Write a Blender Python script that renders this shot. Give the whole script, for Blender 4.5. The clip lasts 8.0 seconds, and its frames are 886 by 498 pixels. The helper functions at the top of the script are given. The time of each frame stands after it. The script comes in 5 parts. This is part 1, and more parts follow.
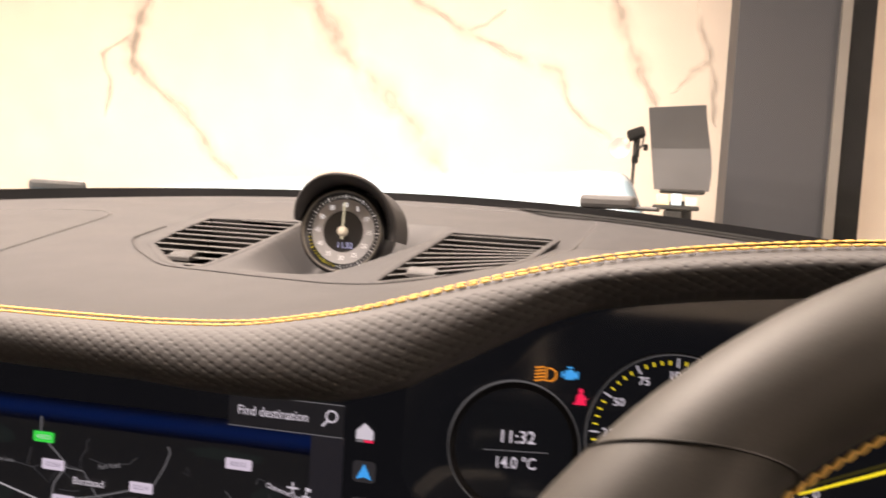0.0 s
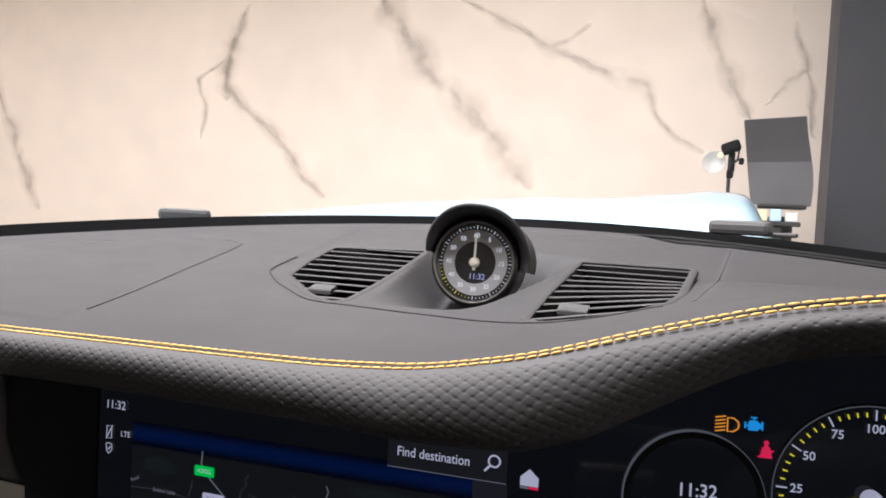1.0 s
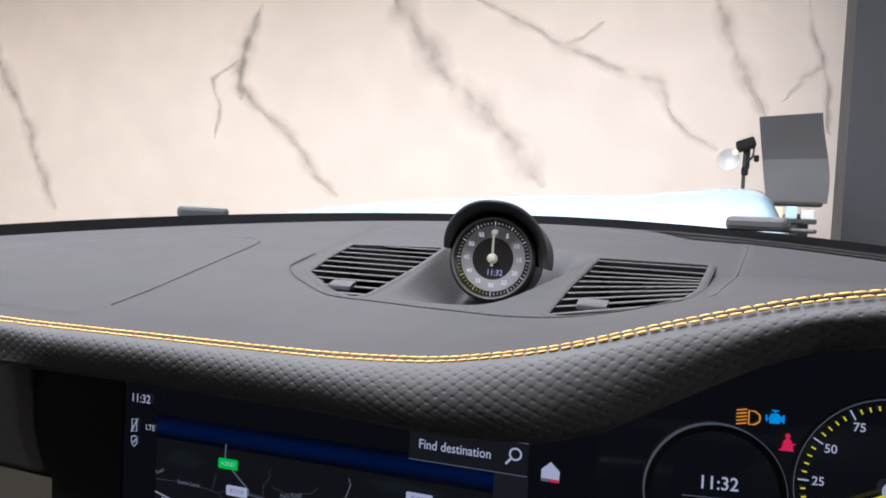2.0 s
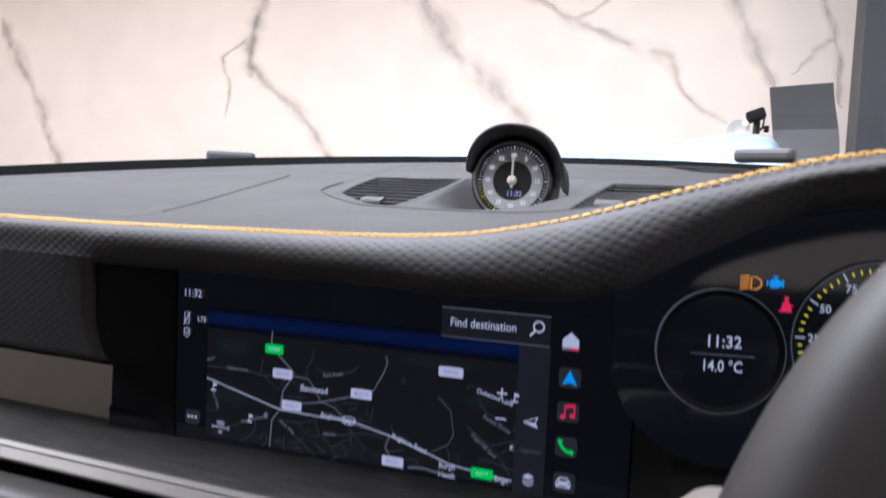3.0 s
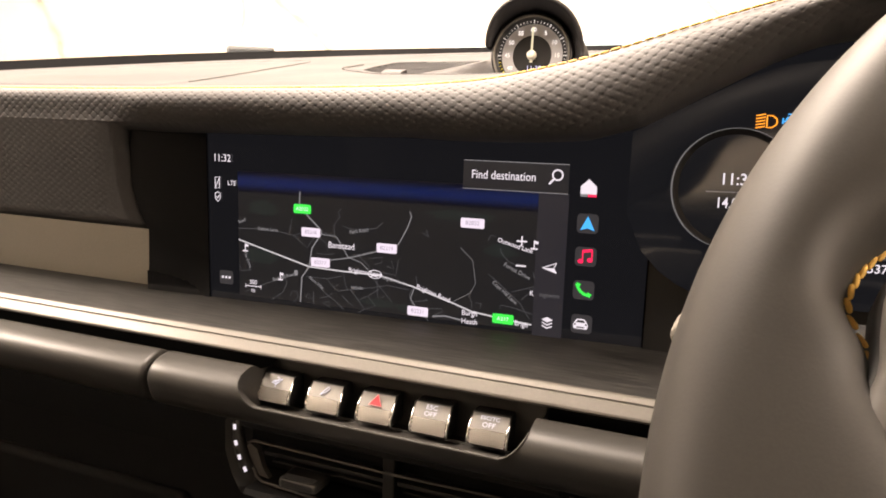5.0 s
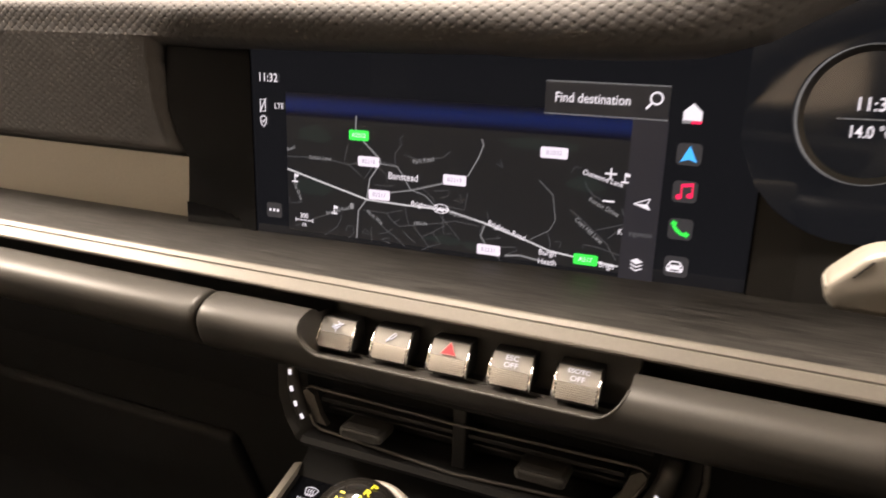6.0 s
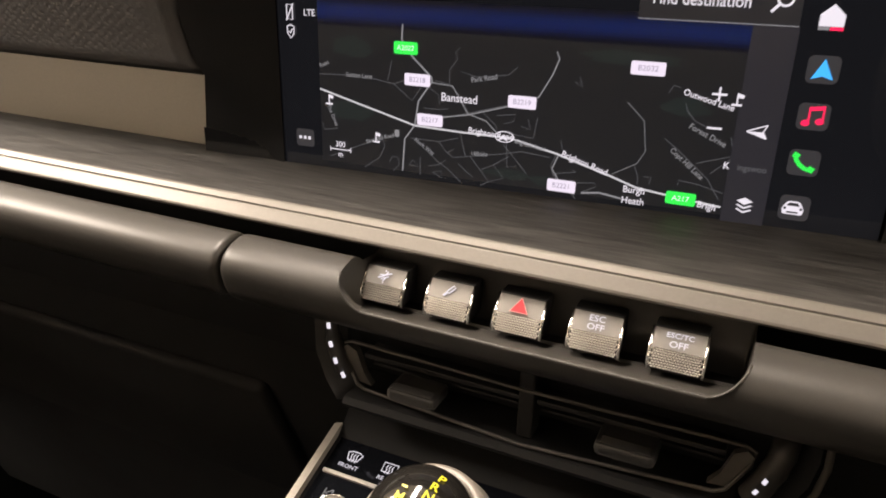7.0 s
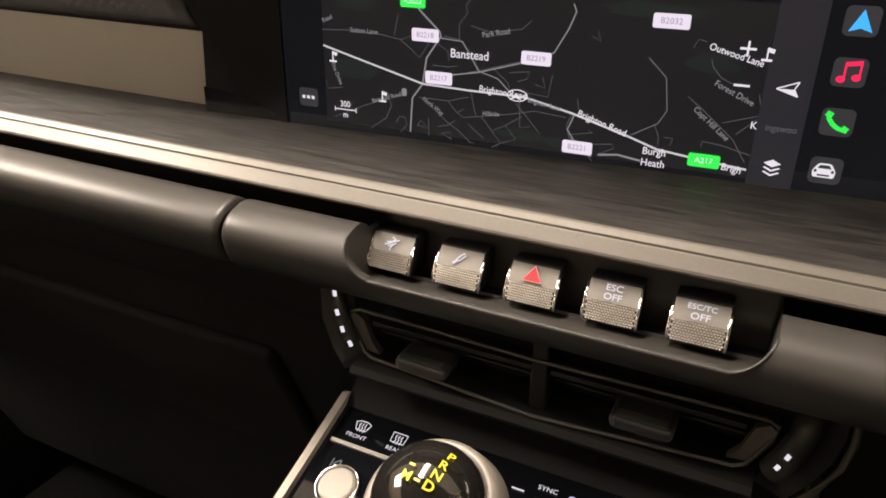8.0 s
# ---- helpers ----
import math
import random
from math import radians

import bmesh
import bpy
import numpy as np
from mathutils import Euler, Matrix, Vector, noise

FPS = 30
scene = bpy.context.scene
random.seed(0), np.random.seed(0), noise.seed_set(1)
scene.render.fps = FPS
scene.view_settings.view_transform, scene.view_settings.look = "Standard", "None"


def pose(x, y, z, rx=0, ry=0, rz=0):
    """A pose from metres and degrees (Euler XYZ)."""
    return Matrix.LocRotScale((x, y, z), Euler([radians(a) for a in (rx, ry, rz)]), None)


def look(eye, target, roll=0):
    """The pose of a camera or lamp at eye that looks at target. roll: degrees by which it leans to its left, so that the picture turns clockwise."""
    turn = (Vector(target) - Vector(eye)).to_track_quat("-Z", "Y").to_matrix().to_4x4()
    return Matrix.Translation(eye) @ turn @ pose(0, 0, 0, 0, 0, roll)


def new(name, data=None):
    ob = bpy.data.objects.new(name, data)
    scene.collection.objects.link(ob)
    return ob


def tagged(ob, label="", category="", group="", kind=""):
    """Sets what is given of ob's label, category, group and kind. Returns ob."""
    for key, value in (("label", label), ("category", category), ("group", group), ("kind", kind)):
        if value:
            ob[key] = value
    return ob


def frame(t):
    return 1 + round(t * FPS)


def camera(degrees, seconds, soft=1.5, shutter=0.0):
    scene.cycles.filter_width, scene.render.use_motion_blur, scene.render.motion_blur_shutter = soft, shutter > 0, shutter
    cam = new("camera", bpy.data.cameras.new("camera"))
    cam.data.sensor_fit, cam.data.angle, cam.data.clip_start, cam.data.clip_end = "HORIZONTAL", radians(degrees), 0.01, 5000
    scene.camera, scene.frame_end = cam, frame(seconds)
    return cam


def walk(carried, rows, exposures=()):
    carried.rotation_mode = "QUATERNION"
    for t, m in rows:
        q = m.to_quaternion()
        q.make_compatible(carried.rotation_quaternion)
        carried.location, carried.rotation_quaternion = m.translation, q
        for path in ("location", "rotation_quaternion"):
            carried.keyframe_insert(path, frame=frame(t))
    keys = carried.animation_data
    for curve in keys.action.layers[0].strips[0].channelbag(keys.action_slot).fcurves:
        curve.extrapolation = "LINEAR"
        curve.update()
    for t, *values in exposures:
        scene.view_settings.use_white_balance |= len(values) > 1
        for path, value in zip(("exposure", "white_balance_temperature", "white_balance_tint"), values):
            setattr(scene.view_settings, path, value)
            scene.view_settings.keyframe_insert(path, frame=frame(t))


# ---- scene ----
cam = camera(61.8, 8.0, soft=1.75, shutter=0.4)
METRES, EYE, TILT, LEAN, TURN = 0.31, 1.1, 0.0, 0.0, 13.8
ROWS = [
    (0.0, 0.0, 0.0, 0.0, 0.19, -3.16, -3.44),
    (0.5, -0.1086, 0.022, 0.023, 3.96, -2.61, -3.25),
    (1.0, -0.1368, 0.0227, 0.0297, 6.23, -2.31, -2.99),
    (2.5, -0.1575, -0.0207, 0.0076, 7.39, -2.77, -2.76),
    (3.0, -0.1624, -0.116, -0.13, 7.84, -3.83, -2.55),
    (3.5, -0.1402, -0.1399, -0.2271, 8.37, -5.24, -2.25),
    (4.0, -0.1387, -0.1802, -0.262, 8.79, -6.91, -1.8),
    (5.5, -0.1834, -0.1567, -0.2619, 9.83, -11.83, -1.67),
    (6.0, -0.281, -0.0523, -0.2671, 10.35, -15.66, -1.74),
    (6.5, -0.3318, 0.0614, -0.2977, 11.02, -19.1, -1.45),
    (7.0, -0.3888, 0.1299, -0.2954, 11.44, -22.08, -1.31),
    (7.5, -0.394, 0.1777, -0.3034, 12.11, -24.71, -0.89),
    (8.0, -0.395, 0.1772, -0.3033, 12.23, -25.34, -0.83),
]
EXPOSURES = [
    (0.0, 0.15, 7200, 21), (0.3, 0.05, 7300, 20), (0.5, -0.3, 7000, 20), (1.0, -0.47, 5750, 14.5), (2.5, -0.5, 5350, 13.5), (2.9, -0.4, 5300, 15), (3.4, 0.32, 5450, 18),
    (4.0, 0.78, 6600, 19), (5.5, 0.9, 7400, 17), (6.0, 1.0, 7300, 16), (7.0, 0.8, 7100, 15), (8.0, 0.68, 7100, 15),
]
walk(cam, [(t, pose(0.2116, -0.341, EYE, TILT, LEAN, TURN) @ pose(METRES * x, METRES * y, METRES * z, 90 + pitch, roll, yaw)) for t, x, y, z, yaw, pitch, roll in ROWS], EXPOSURES)

# ---- world and lights ----
world = bpy.data.worlds.new("world")
scene.world = world
world.use_nodes = True
world.node_tree.nodes["Background"].inputs[0].default_value = (1.0, 0.95, 0.9, 1)
world.node_tree.nodes["Background"].inputs[1].default_value = 0.19


def area_lamp(name, eye, target, sx, sy, watts, colour=(1.0, 0.92, 0.82)):
    data = bpy.data.lights.new(name, "AREA")
    data.shape, data.size, data.size_y, data.energy, data.color = "RECTANGLE", sx, sy, watts, colour
    ob = new(name, data)
    ob.matrix_world = look(eye, target)
    return ob


# unseen lamps, added at ceiling height to light the wall, dash and wheel
area_lamp("added_ceiling_lamp", (-4.6, 2.4, 3.15), (-4.6, 2.9, 0.0), 10.0, 1.8, 300)
area_lamp("added_ceiling_lamp", (-0.7, 0.03, 3.15), (-0.67, 0.03, 0.0), 3.2, 0.3, 345)
area_lamp("added_ceiling_lamp", (-3.4, -0.8, 3.15), (-3.0, -0.75, 0.0), 1.4, 1.8, 470)
area_lamp("added_ceiling_lamp", (0.0, -5.2, 3.15), (0.0, -5.5, 0.0), 7.0, 1.0, 240)
area_lamp("added_ceiling_lamp", (4.2, -1.0, 3.15), (4.0, -1.0, 0.0), 1.4, 2.4, 305)


# ---- materials ----
def material(name, base, rough=0.5, metal=0.0, bump=0.0, scale=300.0, vary=0.12, stretch=(1, 1, 1), coat=0.0, emit=None, power=0.0, spec=0.5, mottle=6.0):
    m = bpy.data.materials.new(name)
    m.use_nodes = True
    n, l = m.node_tree.nodes, m.node_tree.links
    b = n["Principled BSDF"]
    b.inputs["Roughness"].default_value, b.inputs["Metallic"].default_value = rough, metal
    b.inputs["Coat Weight"].default_value = coat
    b.inputs["Coat Roughness"].default_value = 0.05
    b.inputs["Specular IOR Level"].default_value = spec
    if emit:
        b.inputs["Emission Color"].default_value = (*emit, 1)
        b.inputs["Emission Strength"].default_value = power
    b.inputs["Base Color"].default_value = (*base, 1)
    if vary > 0 or bump > 0:
        co, mp = n.new("ShaderNodeTexCoord"), n.new("ShaderNodeMapping")
        mp.inputs["Scale"].default_value = stretch
        l.new(co.outputs["Object"], mp.inputs["Vector"])
        fine, broad = n.new("ShaderNodeTexNoise"), n.new("ShaderNodeTexNoise")
        fine.inputs["Scale"].default_value, broad.inputs["Scale"].default_value = scale, mottle
        fine.inputs["Detail"].default_value, broad.inputs["Detail"].default_value = 4, 5
        for t in (fine, broad):
            l.new(mp.outputs[0], t.inputs["Vector"])
        mix, ramp = n.new("ShaderNodeMath"), n.new("ShaderNodeValToRGB")
        mix.operation = "MULTIPLY_ADD"
        mix.inputs[1].default_value = 0.5
        l.new(fine.outputs["Fac"], mix.inputs[0])
        half = n.new("ShaderNodeMath")
        half.operation = "MULTIPLY"
        half.inputs[1].default_value = 0.5
        l.new(broad.outputs["Fac"], half.inputs[0])
        l.new(half.outputs[0], mix.inputs[2])
        e = ramp.color_ramp.elements
        e[0].position, e[1].position = 0.3, 0.7
        e[0].color = (*[c * (1 - vary) for c in base], 1)
        e[1].color = (*[min(1, c * (1 + vary)) for c in base], 1)
        l.new(mix.outputs[0], ramp.inputs[0])
        l.new(ramp.outputs[0], b.inputs["Base Color"])
        rr = n.new("ShaderNodeMapRange")
        rr.inputs["From Min"].default_value, rr.inputs["From Max"].default_value = 0.35, 0.65
        rr.inputs["To Min"].default_value, rr.inputs["To Max"].default_value = max(0.02, rough - 0.06), min(1, rough + 0.06)
        l.new(broad.outputs["Fac"], rr.inputs["Value"])
        l.new(rr.outputs[0], b.inputs["Roughness"])
        if bump > 0:
            bp = n.new("ShaderNodeBump")
            bp.inputs["Strength"].default_value, bp.inputs["Distance"].default_value = 1.0, bump
            l.new(fine.outputs["Fac"], bp.inputs["Height"])
            l.new(bp.outputs[0], b.inputs["Normal"])
    return m


def glow(name, colour, power=1.0):
    m = bpy.data.materials.new(name)
    m.use_nodes = True
    b = m.node_tree.nodes["Principled BSDF"]
    b.inputs["Base Color"].default_value = (0.01, 0.01, 0.01, 1)
    b.inputs["Roughness"].default_value = 0.3
    b.inputs["Emission Color"].default_value = (*colour, 1)
    b.inputs["Emission Strength"].default_value = power
    return m


PAD = material("smooth_dark_leather", (0.039, 0.038, 0.0395), 0.6, bump=0.00012, scale=900, vary=0.1, mottle=9, spec=0.14)
QUILT = material("embossed_dark_leather", (0.066, 0.064, 0.0647), 0.68, bump=0.0001, scale=1100, vary=0.12, mottle=14, spec=0.32)
TRIM = material("black_soft_plastic", (0.014, 0.0138, 0.0135), 0.5, bump=0.00008, scale=900, vary=0.12)
MATTE = material("matte_black", (0.005, 0.005, 0.005), 0.8, vary=0.1, spec=0.2)
GLOSS = material("black_glass", (0.004, 0.0045, 0.006), 0.06, vary=0.0, spec=0.5)
PANEL = material("backlit_black_glass", (0.004, 0.0045, 0.006), 0.06, vary=0.0, spec=0.5, emit=(0.72, 0.78, 1.0), power=0.0058)
DISPLAY = material("cluster_black_glass", (0.004, 0.0045, 0.006), 0.06, vary=0.0, spec=0.4, emit=(0.7, 0.78, 1.0), power=0.0058)
BEZEL = material("black_bezel", (0.007, 0.007, 0.008), 0.35, vary=0.05)
TAUPE = material("taupe_grey_panel", (0.5, 0.467, 0.4), 0.55, bump=0.00006, scale=700, vary=0.08)
SHELF = material("dark_brushed_trim", (0.0245, 0.0234, 0.022), 0.58, bump=0.00025, scale=700, vary=0.98, stretch=(0.07, 1, 1), mottle=420, spec=0.35)
SATIN = material("satin_dark_metal", (0.12, 0.111, 0.098), 0.45, 0.3, bump=0.00003, scale=600, vary=0.08)
TUBE = material("satin_black_metal", (0.031, 0.029, 0.026), 0.42, 0.0, bump=0.00003, scale=500, vary=0.08, spec=0.35)
SILVER = material("satin_silver", (0.42, 0.4, 0.37), 0.38, 0.85, bump=0.00004, scale=900, vary=0.1)
CHROME = material("bright_chrome", (0.75, 0.74, 0.72), 0.12, 1.0, vary=0.0)
THREAD = material("yellow_thread", (0.8, 0.48, 0.11), 0.65, bump=0.0002, scale=1800, vary=0.15)
WHEEL = material("smooth_wheel_leather", (0.04, 0.0372, 0.0335), 0.52, spec=0.38, bump=0.00003, scale=1400, vary=0.1)
GREY = material("grey_plastic", (0.16, 0.15, 0.14), 0.45, vary=0.08)
WALLPAINT = material("cream_wall_paint", (0.72, 0.66, 0.58), 0.6, vary=0.05, mottle=1.0)
FLOORTILE = material("pale_polished_floor", (0.5, 0.48, 0.45), 0.2, vary=0.1, mottle=1.5)
COLUMN = material("dark_grey_column_paint", (0.028, 0.031, 0.04), 0.55, vary=0.1, mottle=2)
MARBLE = material("cream_marble", (0.74, 0.65, 0.575), 0.55, vary=0.07, scale=4, mottle=0.7)
WHITE_UI = glow("white_ui", (0.82, 0.82, 0.95), 0.6)
GREY_UI = glow("grey_ui", (0.5, 0.52, 0.58), 0.28)
DIM_UI = glow("dim_road_ui", (0.42, 0.44, 0.5), 0.14)
MAP_UI = glow("map_ground", (0.25, 0.27, 0.33), 0.024)
WOOD_UI = glow("map_woodland", (0.22, 0.32, 0.33), 0.034)
SIDE_UI = glow("side_bar_ui", (0.3, 0.3, 0.4), 0.042)
BOX_UI = glow("search_box_ui", (0.3, 0.31, 0.38), 0.032)
TILE_UI = glow("app_tile_ui", (0.4, 0.4, 0.46), 0.055)
SKY_UI = glow("cyan_blue_ui", (0.03, 0.4, 1.0), 0.8)
RED_UI = glow("red_ui", (1.0, 0.02, 0.1), 0.8)
GREEN_UI = glow("green_ui", (0.0, 0.75, 0.08), 0.8)
AMBER_UI = glow("amber_ui", (1.0, 0.35, 0.03), 0.9)
YELLOW_UI = glow("yellow_ui", (0.95, 0.8, 0.03), 0.9)


# ---- builders ----
def obj(name, me, mat, parent=None, label="", smooth=False):
    me.materials.append(mat)
    if smooth:
        me.polygons.foreach_set("use_smooth", [True] * len(me.polygons))
    ob = new(name, me)
    if parent is not None:
        ob.parent = parent
    return tagged(ob, label)


def part(name, bm, mat, parent=None, label="", smooth=False):
    me = bpy.data.meshes.new(name)
    bmesh.ops.recalc_face_normals(bm, faces=bm.faces)
    bm.to_mesh(me)
    bm.free()
    return obj(name, me, mat, parent, label, smooth)


def raw(name, verts, faces, mat, parent=None, label="", smooth=False):
    me = bpy.data.meshes.new(name)
    me.from_pydata(verts, [], faces)
    me.update()
    return obj(name, me, mat, parent, label, smooth)


def thing(name, label, category, at=(0, 0, 0), group="", kind=""):
    ob = new(name)
    ob.matrix_world = at if isinstance(at, Matrix) else Matrix.Translation(at)
    return tagged(ob, label, category, group, kind)


def box(bm, c, s, bevel=0.0, m=None, seg=2):
    mat = (m or Matrix()) @ Matrix.Translation(c) @ Matrix.Diagonal((*s, 1))
    r = bmesh.ops.create_cube(bm, size=1, matrix=mat)
    if bevel:
        edges = list({e for v in r["verts"] for e in v.link_edges})
        bmesh.ops.bevel(bm, geom=edges, offset=bevel, segments=seg, affect="EDGES", profile=0.5)
    return bm


def boxed(name, c, s, mat, parent=None, bevel=0.0, label="", m=None, seg=2, smooth=False):
    return part(name, box(bmesh.new(), c, s, bevel, m, seg), mat, parent, label, smooth)


def lattice(rows, mask=None):
    """Verts and faces of a grid of points; mask(i, j) leaves a face out."""
    n, k = len(rows), len(rows[0])
    verts = [tuple(p) for r in rows for p in r]
    faces = [(i * k + j, i * k + j + 1, (i + 1) * k + j + 1, (i + 1) * k + j) for i in range(n - 1) for j in range(k - 1) if mask is None or mask(i, j)]
    return verts, faces


def bar(name, profile, x0, x1, mat, parent, label="", cap=True, smooth=True, steps=2):
    """A profile of (y, z) points drawn out along x, closed at both ends."""
    xs = np.linspace(x0, x1, steps)
    n = len(profile)
    verts = [(x, y, z) for x in xs for y, z in profile]
    faces = [(i * n + j, i * n + (j + 1) % n, (i + 1) * n + (j + 1) % n, (i + 1) * n + j) for i in range(steps - 1) for j in range(n)]
    if cap:
        faces += [tuple(range(n)), tuple(range((steps - 1) * n, steps * n))]
    ob = raw(name, verts, faces, mat, parent, label, False)
    bm = bmesh.new()
    bm.from_mesh(ob.data)
    bmesh.ops.recalc_face_normals(bm, faces=bm.faces)
    for e in bm.edges:
        e.smooth = e.calc_face_angle(0) < 0.6
    for f in bm.faces:
        f.smooth = smooth
    bm.to_mesh(ob.data)
    bm.free()
    return ob


def prism(bm, outline, depth, m=Matrix()):
    """An outline in local x, y, raised by depth along local z."""
    lo = [bm.verts.new(m @ Vector((x, y, 0))) for x, y in outline]
    hi = [bm.verts.new(m @ Vector((x, y, depth))) for x, y in outline]
    k = len(outline)
    bm.faces.new(hi)
    bm.faces.new(list(reversed(lo)))
    for i in range(k):
        bm.faces.new((lo[i], lo[(i + 1) % k], hi[(i + 1) % k], hi[i]))
    return bm


def rounded(w, h, r, cx=0.0, cy=0.0, n=5):
    out = []
    for sx, sy, a0 in ((1, 1, 0), (-1, 1, 90), (-1, -1, 180), (1, -1, 270)):
        for i in range(n + 1):
            a = radians(a0 + 90 * i / n)
            out.append((cx + sx * (w / 2 - r) + r * math.cos(a), cy + sy * (h / 2 - r) + r * math.sin(a)))
    return out


def lathe(bm, profile, n=48, m=Matrix(), a0=0.0, a1=360.0):
    """A profile of (radius, height) turned about local z."""
    full = abs(a1 - a0) >= 360
    k = n if full else n + 1
    rings = [[bm.verts.new(m @ Vector((r * math.cos(radians(a0 + (a1 - a0) * i / n)), r * math.sin(radians(a0 + (a1 - a0) * i / n)), h))) for r, h in profile] for i in range(k)]
    for i in range(n):
        a, b = rings[i], rings[(i + 1) % k]
        for j in range(len(profile) - 1):
            vs = [a[j], b[j], b[j + 1], a[j + 1]]
            bm.faces.new(vs)
    bmesh.ops.remove_doubles(bm, verts=bm.verts, dist=1e-6)
    return bm


def tube(bm, pts, r, n=8, m=Matrix(), closed=False):
    """A round rod of radius r along points."""
    pts = [Vector(p) for p in pts]
    rings = []
    for i, p in enumerate(pts):
        a = pts[i - 1] if i or closed else p
        b = pts[(i + 1) % len(pts)] if i < len(pts) - 1 or closed else p
        d = (b - a).normalized()
        u = d.orthogonal().normalized() if abs(d.z) > 0.95 else d.cross(Vector((0, 0, 1))).normalized()
        v = d.cross(u)
        rings.append([bm.verts.new(m @ (p + r * (math.cos(2 * math.pi * j / n) * u + math.sin(2 * math.pi * j / n) * v))) for j in range(n)])
    for i in range(len(rings) - (0 if closed else 1)):
        a, b = rings[i], rings[(i + 1) % len(rings)]
        for j in range(n):
            bm.faces.new((a[j], a[(j + 1) % n], b[(j + 1) % n], b[j]))
    if not closed:
        bm.faces.new(rings[0])
        bm.faces.new(rings[-1])
    return bm


def strip(bm, pts, w, m=Matrix(), lift=0.0):
    """A flat ribbon of width w along local x, y points."""
    pts = [Vector((*p, 0)) for p in pts]
    a, b = [], []
    for i, p in enumerate(pts):
        d = (pts[min(i + 1, len(pts) - 1)] - pts[max(i - 1, 0)]).normalized()
        q = Vector((-d.y, d.x, 0)) * w / 2
        a.append(bm.verts.new(m @ (p + q + Vector((0, 0, lift)))))
        b.append(bm.verts.new(m @ (p - q + Vector((0, 0, lift)))))
    for i in range(len(pts) - 1):
        bm.faces.new((a[i], b[i], b[i + 1], a[i + 1]))
    return bm


def words(name, text, size, m, mat, parent, label="", align="CENTER", turn=0.0, width=1.0, bold=0.0):
    """Flat lettering in the built-in font, in the plane x, y of m."""
    cu = bpy.data.curves.new(name, "FONT")
    cu.body, cu.size, cu.align_x, cu.align_y, cu.resolution_u, cu.offset = text, size, align, "CENTER", 3, bold
    tmp = new(name + "_draft", cu)
    bpy.context.view_layer.update()
    me = bpy.data.meshes.new_from_object(tmp.evaluated_get(bpy.context.evaluated_depsgraph_get()))
    bpy.data.objects.remove(tmp)
    bpy.data.curves.remove(cu)
    me.transform(m @ pose(0, 0, 0, 0, 0, turn) @ Matrix.Diagonal((width, 1, 1, 1)))
    me.materials.clear()
    me.name = name
    return obj(name, me, mat, parent, label)


def smoothstep(a, b, x):
    u = min(1.0, max(0.0, (x - a) / (b - a)))
    return u * u * (3 - 2 * u)


def inside(poly, x, y):
    hit = False
    for (x0, y0), (x1, y1) in zip(poly, poly[1:] + poly[:1]):
        if (y0 > y) != (y1 > y) and x < (x1 - x0) * (y - y0) / (y1 - y0) + x0:
            hit = not hit
    return hit


def edge_gap(poly, x, y):
    """Distance to the outline, negative inside."""
    best = 9.0
    for (x0, y0), (x1, y1) in zip(poly, poly[1:] + poly[:1]):
        dx, dy = x1 - x0, y1 - y0
        u = min(1, max(0, ((x - x0) * dx + (y - y0) * dy) / (dx * dx + dy * dy)))
        best = min(best, math.hypot(x - x0 - u * dx, y - y0 - u * dy))
    return -best if inside(poly, x, y) else best


# ---- the room ----
def slab(name, c, s, mat, label, category):
    return tagged(boxed(name, c, s, mat), label, category, kind="structure")


slab("floor", (0, 0, -0.05), (18, 14, 0.1), FLOORTILE, "pale polished showroom floor", "floor")
slab("ceiling", (0, 0, 3.25), (18, 14, 0.1), WALLPAINT, "plain cream showroom ceiling", "ceiling")
wall_marble = slab("wall_north", (0, 4.9, 1.6), (18, 0.2, 3.2), MARBLE, "cream marble wall with grey branching veins", "wall")
slab("wall_south", (0, -6.6, 1.6), (18, 0.2, 3.2), WALLPAINT, "plain cream showroom wall", "wall")
slab("wall_east", (5.6, -0.9, 1.6), (0.2, 11.4, 3.2), WALLPAINT, "plain cream showroom wall", "wall")
slab("wall_west", (-8.9, -0.9, 1.6), (0.2, 11.4, 3.2), WALLPAINT, "plain cream showroom wall", "wall")


def soft_vein_material(name, base, low, high):
    m = material(name, base, 0.55, vary=0.2, scale=8, mottle=2)
    n, l = m.node_tree.nodes, m.node_tree.links
    co, tx, ramp, mix, clear = n.new("ShaderNodeTexCoord"), n.new("ShaderNodeTexNoise"), n.new("ShaderNodeMapRange"), n.new("ShaderNodeMixShader"), n.new("ShaderNodeBsdfTransparent")
    tx.inputs["Scale"].default_value, tx.inputs["Detail"].default_value, tx.inputs["Roughness"].default_value = 4.5, 3.0, 0.55
    ramp.inputs["From Min"].default_value, ramp.inputs["From Max"].default_value = low, high
    l.new(co.outputs["Object"], tx.inputs["Vector"])
    l.new(tx.outputs["Fac"], ramp.inputs["Value"])
    fade, times = n.new("ShaderNodeAttribute"), n.new("ShaderNodeMath")
    fade.attribute_name, times.operation = "fade", "MULTIPLY"
    l.new(ramp.outputs[0], times.inputs[0])
    l.new(fade.outputs["Fac"], times.inputs[1])
    l.new(times.outputs[0], mix.inputs[0])
    l.new(clear.outputs[0], mix.inputs[1])
    l.new(n["Principled BSDF"].outputs[0], mix.inputs[2])
    l.new(mix.outputs[0], n["Material Output"].inputs[0])
    return m


